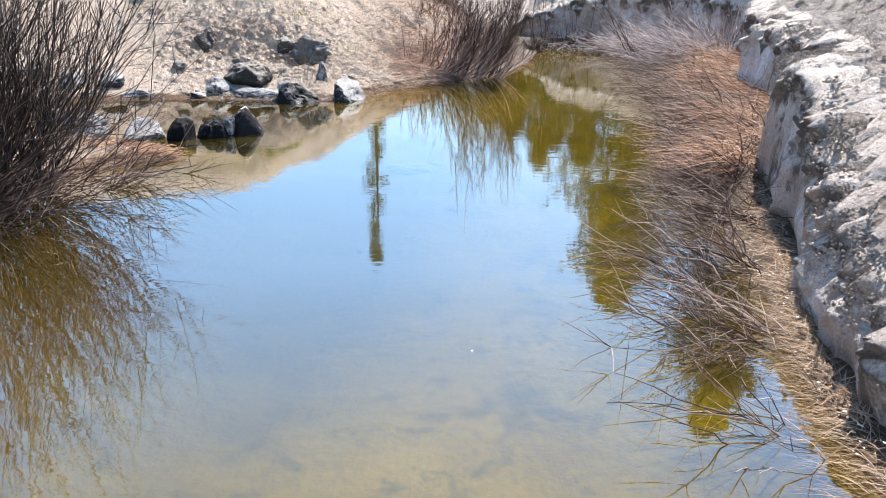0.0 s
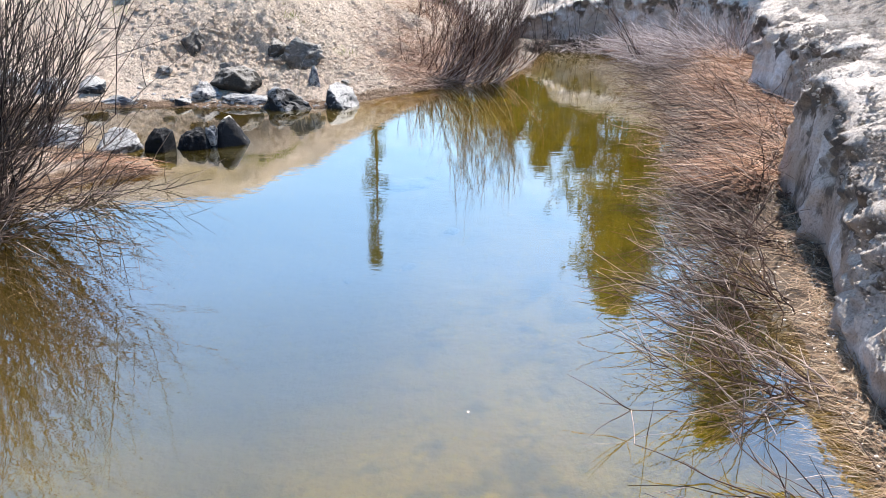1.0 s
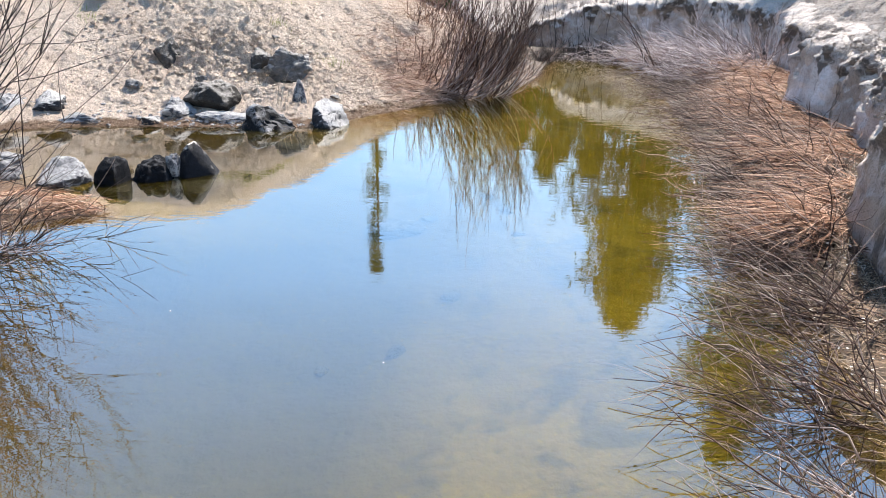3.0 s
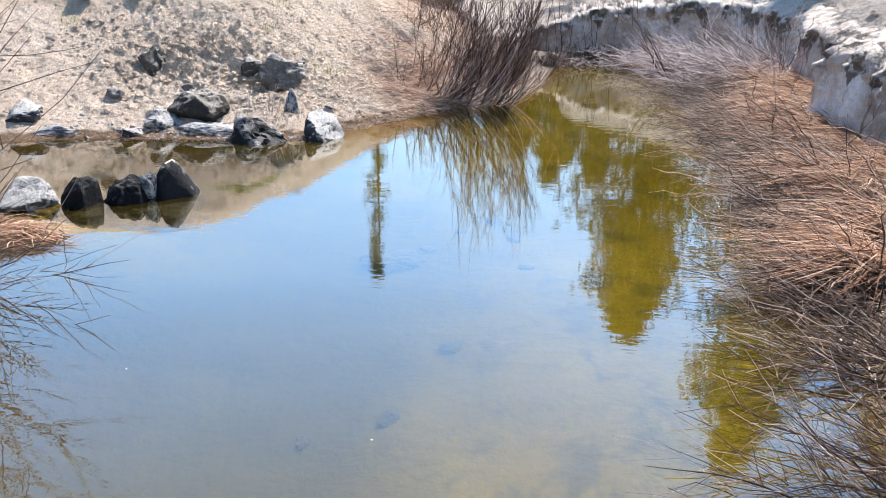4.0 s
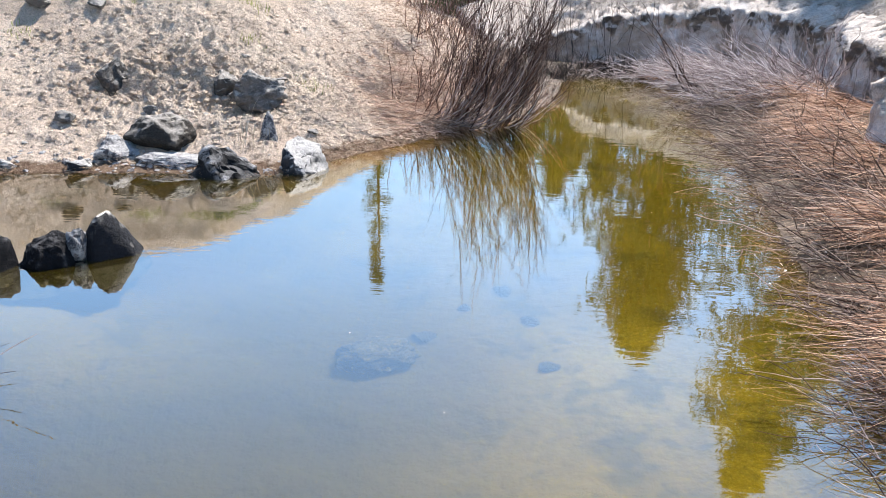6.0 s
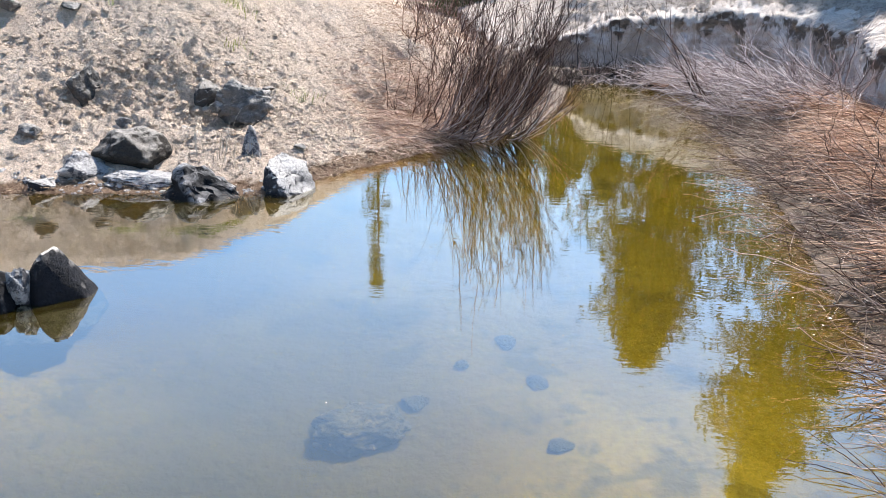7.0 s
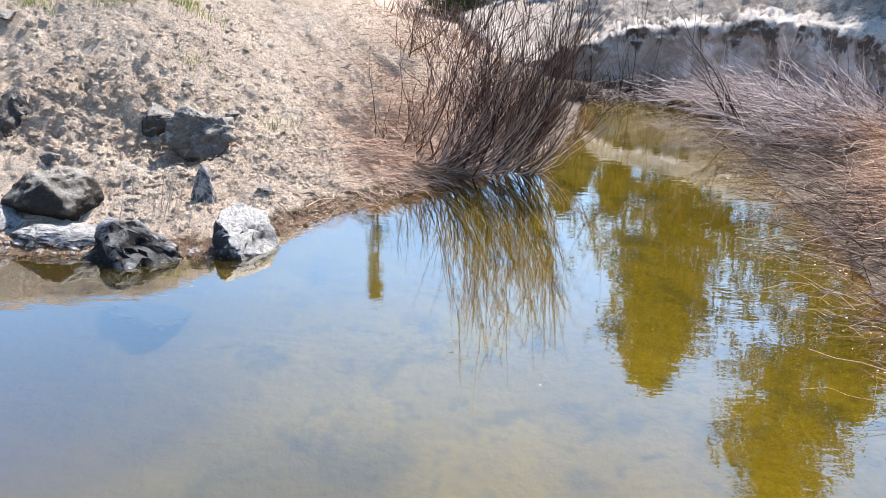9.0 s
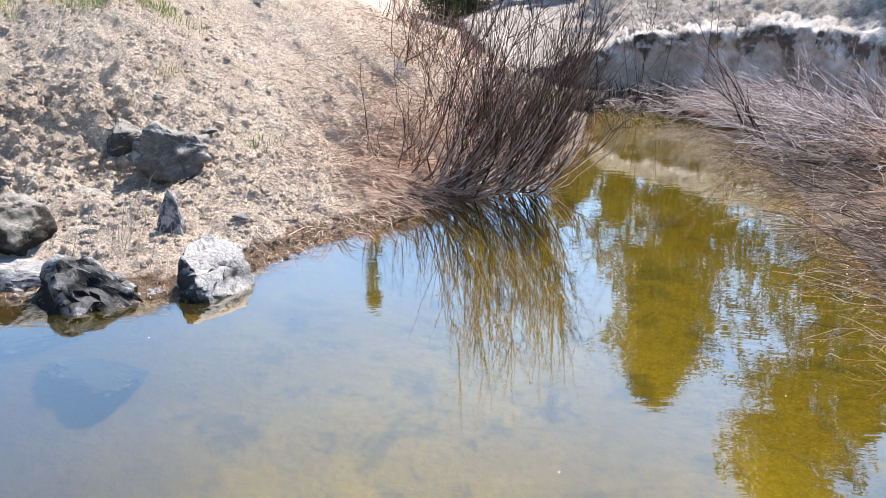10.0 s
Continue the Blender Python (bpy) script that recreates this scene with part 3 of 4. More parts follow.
OVERHANG = [(-0.4, 0.1, -1), (0.5, 0.0, -1), (0.5, 0.8, -1), (-0.6, 0.7, -1), (-1, -0.7, 0.05), (-0.2, -1, 0.25), (0.8, -0.85, 0.1), (1, 0.2, 0.0), (-1, 0.4, 0.3), (-0.5, -0.2, 0.9), (0.3, 0.1, 1.0), (0.1, -0.6, 0.75), (0.7, 0.3, 0.6), (-0.1, 0.8, 0.7)]
DOME = [(0.95 * math.cos(a * 0.9), 0.95 * math.sin(a * 0.9), z) for a in range(7) for z in (-1.0, -0.1)] + [(0.68 * math.cos(a * 1.25 + 0.4), 0.68 * math.sin(a * 1.25 + 0.4), 0.68) for a in range(5)] + [(0.15, 0.1, 1.0)]
PEAK = [(-0.95, -0.4, -1), (0.05, -0.9, -1), (1.0, -0.2, -1), (0.9, 0.6, -1), (-0.7, 0.8, -1), (-0.6, -0.35, 0.3), (-0.08, -0.3, 0.92), (0.08, 0.1, 1.0), (0.95, -0.1, -0.05), (0.75, 0.4, 0.1), (-0.55, 0.4, 0.35)]
BLOCK = [(-0.95, -0.7, -1), (0.9, -0.8, -1), (0.95, 0.7, -1), (-0.9, 0.8, -1), (-0.75, -0.6, 0.45), (0.7, -0.7, 0.6), (0.85, 0.3, 0.75), (-0.3, -0.2, 0.95), (0.35, 0.1, 1.0), (-0.7, 0.5, 0.6)]
SPIRE = [(-0.9, -0.7, -1), (0.9, -0.6, -1), (0.7, 0.8, -1), (-0.7, 0.7, -1), (-0.15, 0.1, 1), (0.2, 0.3, 0.7), (0.6, -0.2, 0.0), (-0.6, -0.1, 0.15)]


def boulder(seed, size, sharp=0.5, detail=2, corners=None, skin=1.0):
    """An angular boulder: a hull of given or random corners, worn edges and a rough skin. size: its three widths."""
    r = random.Random(seed)
    bm = bmesh.new()
    for k in range(len(corners) if corners else int(11 + 10 * (1 - sharp))):
        v = Vector((r.gauss(0, 1), r.gauss(0, 1), r.gauss(0, 1))).normalized()
        v *= r.uniform(0.85, 1.05)
        bm.verts.new(Vector(corners[k]) + 0.08 * v if corners else v)
    bmesh.ops.convex_hull(bm, input=bm.verts)
    bmesh.ops.delete(bm, geom=[v for v in bm.verts if not v.link_faces], context="VERTS")
    bmesh.ops.bevel(bm, geom=bm.edges[:], offset=0.05, segments=1, affect="EDGES", profile=0.6)
    bmesh.ops.triangulate(bm, faces=bm.faces)
    long = [e for e in bm.edges if e.calc_length() > 0.3]
    bmesh.ops.subdivide_edges(bm, edges=long, cuts=detail, use_grid_fill=True)
    bmesh.ops.triangulate(bm, faces=bm.faces)
    long = [e for e in bm.edges if e.calc_length() > 0.12]
    bmesh.ops.subdivide_edges(bm, edges=long, cuts=2 if max(size) > 0.4 else 1)
    bmesh.ops.triangulate(bm, faces=bm.faces)
    shift = Vector((seed * 3.7, seed * 1.3, 0))
    for v in bm.verts:
        d = v.co.normalized()
        crag = noise.ridged_multi_fractal(v.co * 1.7 + shift, 0.9, 2.1, 5, 0.9, 2.0)
        v.co += skin * d * (0.05 * (crag - 1.0) + 0.07 * noise.noise(v.co * 2.2 + shift) + 0.08 * noise.noise(v.co * 5 + shift) + 0.045 * noise.noise(v.co * 11 + shift) + 0.022 * noise.noise(v.co * 23 + shift))
    lo = [min(v.co[k] for v in bm.verts) for k in range(3)]
    hi = [max(v.co[k] for v in bm.verts) for k in range(3)]
    for v in bm.verts:
        v.co = Vector([((v.co[k] - lo[k]) / (hi[k] - lo[k]) - 0.5) * size[k] for k in range(3)])
    bm.normal_update()
    for e in bm.edges:
        e.smooth = e.calc_face_angle(0) < (0.62 if sharp >= 0.3 else 2.0)
    me = bpy.data.meshes.new("rock")
    bm.to_mesh(me)
    bm.free()
    for p in me.polygons:
        p.use_smooth = True
    return me


def place_rock(seed, x, y, z, size, material, label, turn=0, tip=0, lean=0, sharp=0.6, group="", corners=None, skin=1.0):
    me = boulder(seed, size, sharp, 2, corners, skin)
    me.materials.append(material)
    ob = new("rock", me)
    ob.matrix_world = pose(x, y, z, tip, lean, turn)
    return tagged(ob, label, "rock", group)


SLOPE, EDGE, ISLE = "rocks on the soil slope", "rocks at the water's edge", "stones standing in the water"
place_rock(1, -3.62, 10.2, 0.55, (0.36, 0.32, 0.46), ROCK_MID, "upright dusty grey rock half buried in the soil slope", 20, 0, 8, group=SLOPE)
place_rock(2, -2.14, 10.33, 0.43, (0.62, 0.5, 0.48), ROCK_GREY, "large grey boulder sunk in a hollow of the slope", 10, -12, 0, 0.25, group=SLOPE, skin=1.7)
place_rock(3, -2.52, 10.5, 0.5, (0.36, 0.32, 0.3), ROCK_MID, "low grey rock beside the large boulder", 40, group=SLOPE)
place_rock(4, -2.72, 9.22, 0.17, (0.6, 0.5, 0.5), ROCK_DUST, "rounded grey boulder with a dusty, painted sunlit top above the water's edge", -8, 0, 0, 0.2, group=EDGE, corners=OVERHANG, skin=0.75)
place_rock(5, -3.06, 9.0, 0.1, (0.46, 0.4, 0.34), ROCK_PALE, "white crusted rock at the water's edge", 25, group=EDGE)
place_rock(6, -2.5, 8.92, 0.05, (0.62, 0.32, 0.16), ROCK_PALE, "flat white slab resting at the water's edge", 5, 4, 0, 0.7, group=EDGE)
place_rock(7, -1.97, 8.76, -0.01, (0.95, 0.52, 0.52), ROCK_WET, "dark pointed rock with white streaks in shallow water", -5, 0, 0, 0.9, group=EDGE, corners=PYRAMID, skin=1.1)
place_rock(8, -1.34, 8.98, 0.06, (0.4, 0.44, 0.43), ROCK_CAP, "white topped angular rock with a side painted in shade at the shore", 0, 0, 0, 0.9, group=EDGE, corners=WEDGE, skin=1.0)
place_rock(9, -1.8, 9.5, 0.25, (0.18, 0.16, 0.33), ROCK_PALE, "small upright pointed grey stone in the soil", 0, 0, 0, 0.9, group=SLOPE, corners=SPIRE)
place_rock(10, -2.45, 9.72, 0.24, (0.26, 0.2, 0.18), ROCK_GREY, "small blocky grey stone on the slope", 60, group=SLOPE)
place_rock(11, -2.62, 6.56, -0.03, (0.26, 0.28, 0.46), ROCK_DARK, "small dark wet stone standing in the water", -8, 0, 0, 0.8, group=ISLE, corners=BLOCK, skin=0.5)
place_rock(12, -2.33, 6.7, -0.05, (0.36, 0.36, 0.46), ROCK_DARK, "dark rounded wet stone standing in the water", 20, 0, 0, 0.5, group=ISLE, corners=DOME, skin=0.9)
place_rock(13, -2.07, 6.86, -0.03, (0.47, 0.44, 0.6), ROCK_RIDGE, "dark angular stone with a ridge painted sunlit in the water", 0, 0, 0, 0.9, group=ISLE, corners=PEAK, skin=0.22)
place_rock(14, -2.19, 6.74, 0.08, (0.12, 0.12, 0.24), ROCK_PALE, "small whitish stone wedged between dark stones", 0, group=ISLE)
place_rock(15, -2.95, 6.45, 0.06, (0.42, 0.34, 0.28), ROCK_PALE, "pale crusted stone at the sandy spit", 30, group=ISLE)
place_rock(22, -3.55, 6.5, 0.07, (0.46, 0.34, 0.3), ROCK_PALE, "pale stone lying on the sandy spit", 50, group=ISLE)
place_rock(16, -3.95, 8.6, 0.05, (0.5, 0.28, 0.14), ROCK_PALE, "flat pale stone lying on the shore", 8, group=EDGE)
place_rock(17, -3.24, 8.68, 0.04, (0.34, 0.2, 0.16), ROCK_CAP, "small dark stone with a white side on the shore", -12, group=EDGE)
place_rock(18, -4.38, 8.75, 0.13, (0.4, 0.36, 0.38), ROCK_CAP, "dark angular rock with a white top on the shore", 35, group=EDGE)
place_rock(19, -4.78, 8.62, 0.12, (0.5, 0.36, 0.36), ROCK_PALE, "whitish rock lying on the shore", 70, group=EDGE)
place_rock(20, -5.4, 8.7, 0.2, (0.5, 0.4, 0.34), ROCK_PALE, "pale rock on the shore behind the willow", 10, group=EDGE)
# slabs added to darken the rocks' reflections; the sixth marks a dark submerged patch
for k, (x, y, wide, deep) in enumerate([(-2.05, 6.7, 0.6, 0.62), (-2.34, 6.56, 0.5, 0.56), (-2.6, 6.46, 0.4, 0.46), (-1.97, 8.6, 0.8, 0.5), (-2.55, 8.62, 0.6, 0.4), (-1.65, 8.15, 0.3, 0.55), (-3.1, 8.4, 0.6, 0.45)]):
    place_rock(90 + k, x, y, -0.13 if k < 5 else -0.18, (wide, deep, 0.17), ROCK_DARK if k < 6 else ROCK_SILT, "dark silted slab added just under the water by the shore", 15 * k, 0, 0, 0.3, group="sunken rocks")
place_rock(21, -0.28, 6.2, float(land_at(-0.28, 6.2)[0]) + 0.04, (0.5, 0.36, 0.2), ROCK_SILT, "sunken rock coated with silt on the pond bed", 10, 0, 0, 0.15, group="sunken rocks", corners=DOME, skin=1.8)
for k, (x, y, wide) in enumerate([(0.16, 5.1, 0.2), (0.15, 6.7, 0.14), (0.37, 6.95, 0.22), (0.53, 6.55, 0.18), (-0.07, 6.4, 0.2), (0.6, 6.05, 0.16), (-0.5, 4.4, 0.16), (-0.1, 4.5, 0.18)]):
    place_rock(40 + k, x, y, float(land_at(x, y)[0]) + 0.01, (wide * 0.75, wide * 0.6, 0.045), ROCK_SUNK, "small silted stone lying on the pond bed", 37 * k, 0, 0, 0.3, group="sunken rocks")


# ---- twigs, blades and crumbs ----
class Strands:
    """Collects thin tapering strands in one mesh."""

    def __init__(self):
        self.v, self.f, self.n = [], [], 0

    def tube(self, pts, r0, r1, sides=3):
        pts = np.asarray(pts)
        m = len(pts)
        tan = np.gradient(pts, axis=0)
        tan /= np.linalg.norm(tan, axis=1)[:, None] + 1e-9
        ref = np.array([0.31, 0.17, 0.93]) if abs(tan[0, 2]) < 0.9 else np.array([1.0, 0.1, 0])
        a = np.cross(tan, ref)
        a /= np.linalg.norm(a, axis=1)[:, None] + 1e-9
        b = np.cross(tan, a)
        rad = np.linspace(r0, r1, m)[:, None]
        ring = [pts + rad * (math.cos(2 * math.pi * k / sides) * a + math.sin(2 * math.pi * k / sides) * b) for k in range(sides)]
        v = np.stack(ring, 1).reshape(-1, 3)
        i = np.arange(m - 1)[:, None] * sides
        k = np.arange(sides)[None, :]
        q = np.stack([i + k, i + (k + 1) % sides, i + sides + (k + 1) % sides, i + sides + k], -1).reshape(-1, 4)
        self.v.append(v)
        self.f.append(q + self.n)
        self.n += len(v)

    def mesh(self, name, material):
        return mesh_from(name, np.vstack(self.v), np.vstack(self.f), material)


def arc(start, way, length, droop, wobble, steps, r, curl=0.0):
    """A bent line: droop pulls its end down (or up, if negative)."""
    u = np.linspace(0, 1, steps)[:, None]
    way = np.asarray(way) / np.linalg.norm(way)
    p = np.asarray(start) + way * length * u
    p[:, :2] -= way[:2] * length * curl * u ** 2
    p[:, 2] -= droop * length * u[:, 0] ** 2
    drift = np.cumsum(r.normal(0, wobble * length / steps, (steps, 3)), axis=0)
    drift[0] = 0
    return p + drift


def willow(name, spots, stems, height, lean, spread, label, mats, seed, thick=0.008, twigs=4, group="", droop=-0.12, curl=0.0, wobble=0.11):
    """A leafless willow shrub: stems out of its base spots, each with side twigs. lean: the way all of it leans."""
    r = np.random.default_rng(seed)
    root = new(name)
    cx, cy = np.mean([s[0] for s in spots]), np.mean([s[1] for s in spots])
    root.location = (cx, cy, float(land_at(cx, cy)[0]))
    base = np.array(root.location)
    rest, side = Strands(), Strands()
    for count in range(stems):
        x, y, rad = spots[r.integers(len(spots))]
        ang, q = r.uniform(0, 2 * math.pi), math.sqrt(r.uniform())
        x, y = x + rad * q * math.cos(ang), y + rad * q * math.sin(ang)
        z = max(float(land_at(x, y)[0]), -0.1) - 0.03
        way = np.array([lean[0] + r.normal(0, spread), lean[1] + r.normal(0, spread), 1.0 * lean[2]])
        way[2] = abs(way[2] + r.normal(0, 0.15)) + 0.05
        size = height * r.uniform(0.4, 1.05)
        line = arc((x, y, z), way, size, droop * r.uniform(0.3, 1.6), wobble, 9, r, curl)
        line[:, 2] = np.maximum(line[:, 2], z)
        stem = Strands() if count < 290 else rest
        stem.tube(line - base, thick * r.uniform(0.55, 1.25), thick * 0.22)
        if count < 290:
            part("stem", stem.mesh("stem", mats[0]), root)
        for _ in range(r.integers(max(1, twigs // 2), twigs + 1)):
            j = r.integers(2, 7)
            tan = line[j + 1] - line[j]
            tan = tan / np.linalg.norm(tan) + r.normal(0, 0.5, 3) + np.array([0, 0, 0.12])
            twig = arc(line[j], tan, size * r.uniform(0.14, 0.42), droop * 0.5, 0.07, 5, r)
            side.tube(twig - base, thick * 0.42, thick * 0.16)
    if rest.n:
        part("stem_rest", rest.mesh("stem_rest", mats[0]), root)["kind"] = "stuff"
    part("twig_mass", side.mesh("twig_mass", mats[1]), root)["kind"] = "stuff"
    return tagged(root, label, "shrub", group)


# the tall willows
willow("willow_shrub", [(-0.2, 11.1, 0.1), (0.0, 11.15, 0.12), (0.2, 11.25, 0.15), (0.4, 11.4, 0.18), (0.58, 11.65, 0.2)], 66, 1.9, (0.64, -0.1, 0.8), 0.18,
       "leafless reddish brown willow shrub at the water's edge", (STEM_DARK, STEM_DARK), 11, 0.0078, 22, "", -0.17, 0.46, 0.22)
willow("willow_shrub", [(-0.35, 11.05, 0.1), (-0.2, 11.1, 0.12), (0.05, 11.15, 0.15), (0.4, 11.35, 0.2)], 72, 1.05, (0.78, -0.2, 0.2), 0.3,
       "low arching willow branches with bleached undersides over the water", (STEM_BLEACHED, STEM_RED), 15, 0.009, 6, "", -0.42, 0.2, 0.14)
willow("willow_shrub", [(-0.55, 11.2, 0.15), (-0.65, 11.6, 0.25), (-0.5, 12.0, 0.25), (-0.3, 12.4, 0.25)], 45, 0.85, (0.35, -0.2, 0.65), 0.34,
       "sparse thin reddish willow shoots on the bank", (STEM_RED, STEM_GREY), 16, 0.0055, 6, "", -0.1, 0.1, 0.16)
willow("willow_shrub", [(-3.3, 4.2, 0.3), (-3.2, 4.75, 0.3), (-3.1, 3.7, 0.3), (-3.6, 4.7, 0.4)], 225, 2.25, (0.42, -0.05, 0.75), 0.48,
       "leafless dark willow shrub leaning over the water", (STEM_SHADED, STEM_SHADED), 12, 0.008, 10, "", -0.10, 0.2, 0.14)

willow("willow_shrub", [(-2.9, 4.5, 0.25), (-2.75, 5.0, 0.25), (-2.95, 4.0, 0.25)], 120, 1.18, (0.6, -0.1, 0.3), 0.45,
       "low tangled willow twigs hanging over the water", (STEM_SHADED, STEM_GREY), 13, 0.0055, 6, "", 0.0, 0.0, 0.16)

willow("willow_shrub", [(-0.7, 13.8, 0.3), (-0.4, 14.8, 0.4), (0.0, 12.6, 0.3), (-1.2, 16.5, 0.4), (-1.0, 18.5, 0.5), (-1.4, 21.0, 0.6), (-0.8, 17.3, 0.4), (-0.4, 19.0, 0.4), (-0.1, 20.8, 0.5)], 230, 0.9, (0.1, 0.0, 0.8), 0.45,
       "sparse reddish twigs growing out of the bank", (STEM_RED, STEM_GREY), 14, 0.0075, 6, "", -0.1)

willow("willow_shrub", [(0.35, 12.3, 0.2), (0.65, 12.8, 0.25), (0.95, 13.4, 0.25), (0.2, 13.4, 0.3), (-0.2, 13.1, 0.3), (0.6, 14.2, 0.3), (0.3, 15.0, 0.4)], 150, 0.7, (0.1, -0.1, 0.7), 0.4,
       "low reddish twigs growing over the ridge of the bank", (STEM_RED, STEM_GREY), 17, 0.0065, 6, "", -0.1, 0.1, 0.2)

# low shrubs pressed down along the snow bank
BRUSH = "flattened willows along the snow bank"
for k, (x, y, rad, stems, high) in enumerate([(1.62, 1.95, 0.14, 16, 1.0), (1.7, 2.8, 0.22, 70, 1.1), (1.86, 3.7, 0.24, 95, 1.1), (2.14, 4.6, 0.26, 115, 0.92), (2.34, 5.4, 0.3, 140, 0.88), (2.58, 6.3, 0.38, 140, 0.88),
                                              (2.78, 7.3, 0.42, 140, 0.9), (2.95, 8.3, 0.48, 140, 0.92), (3.0, 9.4, 0.5, 140, 1.0), (3.2, 10.5, 0.5, 130, 1.0), (3.4, 11.7, 0.55, 130, 1.05), (3.6, 12.9, 0.55, 120, 1.1)]):
    willow("willow_shrub", [(x, y, rad), (x + 0.35, y, rad)] if y > 6 else [(x, y, rad)], int(stems * (1.25 if 4 < y < 9 else 0.95 if y > 4 else 0.85)), high * 0.85, (-0.75, 0.14, 0.13 if y > 9 else 0.2 if y > 4 else 0.32), 0.72 if y > 4 else 0.42, "flattened leafless grey brown willow shrub beside the snow bank", (STEM_GREY, STEM_GREY), 30 + k, 0.0062 if y > 4 else 0.0058, 4 if y > 4 else 6, BRUSH, 0.08, 0.0, 0.2)
for k, (x, y, rad, stems) in enumerate([(4.2, 12.4, 0.5, 90), (4.5, 13.6, 0.55, 110), (4.5, 14.9, 0.5, 110), (4.2, 15.7, 0.45, 90), (4.9, 14.7, 0.4, 60), (4.75, 13.1, 0.3, 60), (3.8, 14.6, 0.4, 90), (3.6, 15.8, 0.35, 70), (3.9, 13.2, 0.4, 80)]):
    willow("willow_shrub", [(x, y, rad)], int(stems * 0.6), 1.3, (-0.8, -0.12, 0.2 if k != 5 else 0.5), 0.5, "bleached grey willow branches bent down below the snow", (STEM_BLEACHED, STEM_BLEACHED), 150 + k, 0.0105, 9, BRUSH, 0.08, 0.0, 0.17)
willow("willow_shrub", [(1.75, 16.1, 0.2), (2.2, 16.3, 0.25), (2.7, 16.2, 0.25), (1.5, 15.6, 0.15), (3.05, 16.0, 0.15)], 290, 0.55, (0.0, -0.25, 0.5), 0.6, "tangled dark twigs under the far snow lip", (STEM_SHADED, STEM_SHADED), 60, 0.009, 6, "", 0.15, 0.0, 0.25)
willow("willow_shrub", [(1.8, 16.1, 0.3), (2.6, 16.1, 0.3)], 90, 0.75, (0.1, -0.3, 0.45), 0.55, "bleached bent twigs over the dark tangle at the far shore", (STEM_BLEACHED, STEM_BLEACHED), 63, 0.008, 4, "", 0.45, 0.0, 0.25)
willow("willow_shrub", [(3.3, 13.4, 0.12)], 9, 1.7, (-0.55, 0.25, 0.75), 0.12, "slanting dark willow branch above the flattened brush", (STEM_DARK, STEM_DARK), 61, 0.012, 4, "", 0.0)


def blades(name, label, category, places, material, length, width, aim, flat, seed, lift=0.01, kind="stuff", fan=0.65):
    """Lying or standing blades; places: an array of x, y; aim: the way they point; flat: how low they lie."""
    r = np.random.default_rng(seed)
    n = len(places)
    x, y = places[:, 0], places[:, 1]
    z = np.maximum(land_at(x, y), -0.015) + lift + r.uniform(0, 0.04, n)
    ang = aim + r.normal(0, fan, n)
    size = length * r.uniform(0.5, 1.2, n)
    el = np.abs(r.normal(flat, 0.16, n))
    way = np.stack([np.cos(ang) * np.cos(el), np.sin(ang) * np.cos(el), np.sin(el)], -1)
    side = np.stack([-np.sin(ang), np.cos(ang), r.normal(0, 0.4, n)], -1) * width * 0.5
    start = np.stack([x, y, z], -1)
    mid = start + way * size[:, None] * 0.5 + r.normal(0, 0.02, (n, 3)) * size[:, None]
    end = start + way * size[:, None]
    end[:, 2] -= size * 0.18
    end[:, 2] = np.maximum(end[:, 2], z - 0.03)
    v = np.stack([start - side, start + side, mid - side * 0.8, mid + side * 0.8, end - side * 0.2, end + side * 0.2], 1).reshape(-1, 3)
    i = np.arange(n)[:, None] * 6
    f = np.concatenate([i + np.array([[0, 1, 3, 2]]), i + np.array([[2, 3, 5, 4]])])
    return tagged(new(name, mesh_from(name, v, f, material)), label, category, kind=kind)


def strip_places(n, y0, y1, seed, a=0.0, b=1.0):
    """Places between the right shore (a = 0) and the snow bank's foot (b = 1)."""
    r = np.random.default_rng(seed)
    y = r.uniform(y0, y1, n)
    rs, wl = np.array(RIGHT_SHORE), np.array(WALL_POINTS[:21])
    left, right = np.interp(y, rs[:, 1], rs[:, 0]), np.interp(y, wl[:, 1], wl[:, 0])
    u = r.uniform(a, b, n)
    return np.stack([left + (right - left) * u, y], -1)


def clumped(places, scale, least):
    """The places that fall into clumps."""
    return places[vnoise(places[:, 0] * scale * 0.7, places[:, 1] * scale, 95) + 0.4 * vnoise(places[:, 0] * 7, places[:, 1] * 7, 96) > least]


blades("dead_grass", "flattened tan straw and reed litter", "dead grass", np.vstack([strip_places(3800, 4.2, 15.5, 71, -0.1, 1.05), strip_places(900, 2.5, 6.0, 69, 0.7, 1.15), strip_places(350, 1.2, 3.4, 70, 0.2, 1.1)]), STRAW, 0.18, 0.0028, 2.5, 0.05, 72, 0.0, "stuff", 1.3)
blades("dead_grass", "brown litter along the foot of the snow bank", "dead grass", strip_places(1000, 2.0, 5.0, 68, 0.5, 1.12), BROWN_STRAW, 0.2, 0.003, 2.2, 0.06, 67, 0.0, "stuff", 1.5)
blades("dead_grass", "rusty orange dead grass mat below the snow bank", "dead grass", clumped(strip_places(6500, 5.4, 12.5, 73, 0.42, 0.97), 2.3, 0.0), RUST_STRAW, 0.7, 0.0048, 2.95, 0.12, 74, 0.02, "stuff", 0.6)


def slope_places(n, cx, cy, sx, sy, seed):
    r = np.random.default_rng(seed)
    p = np.stack([r.normal(cx, sx, n), r.normal(cy, sy, n)], -1)
    ok = ~inside(p[:, 0], p[:, 1], SHORE) & ~inside(p[:, 0], p[:, 1], BANK_POLY)
    return p[ok]


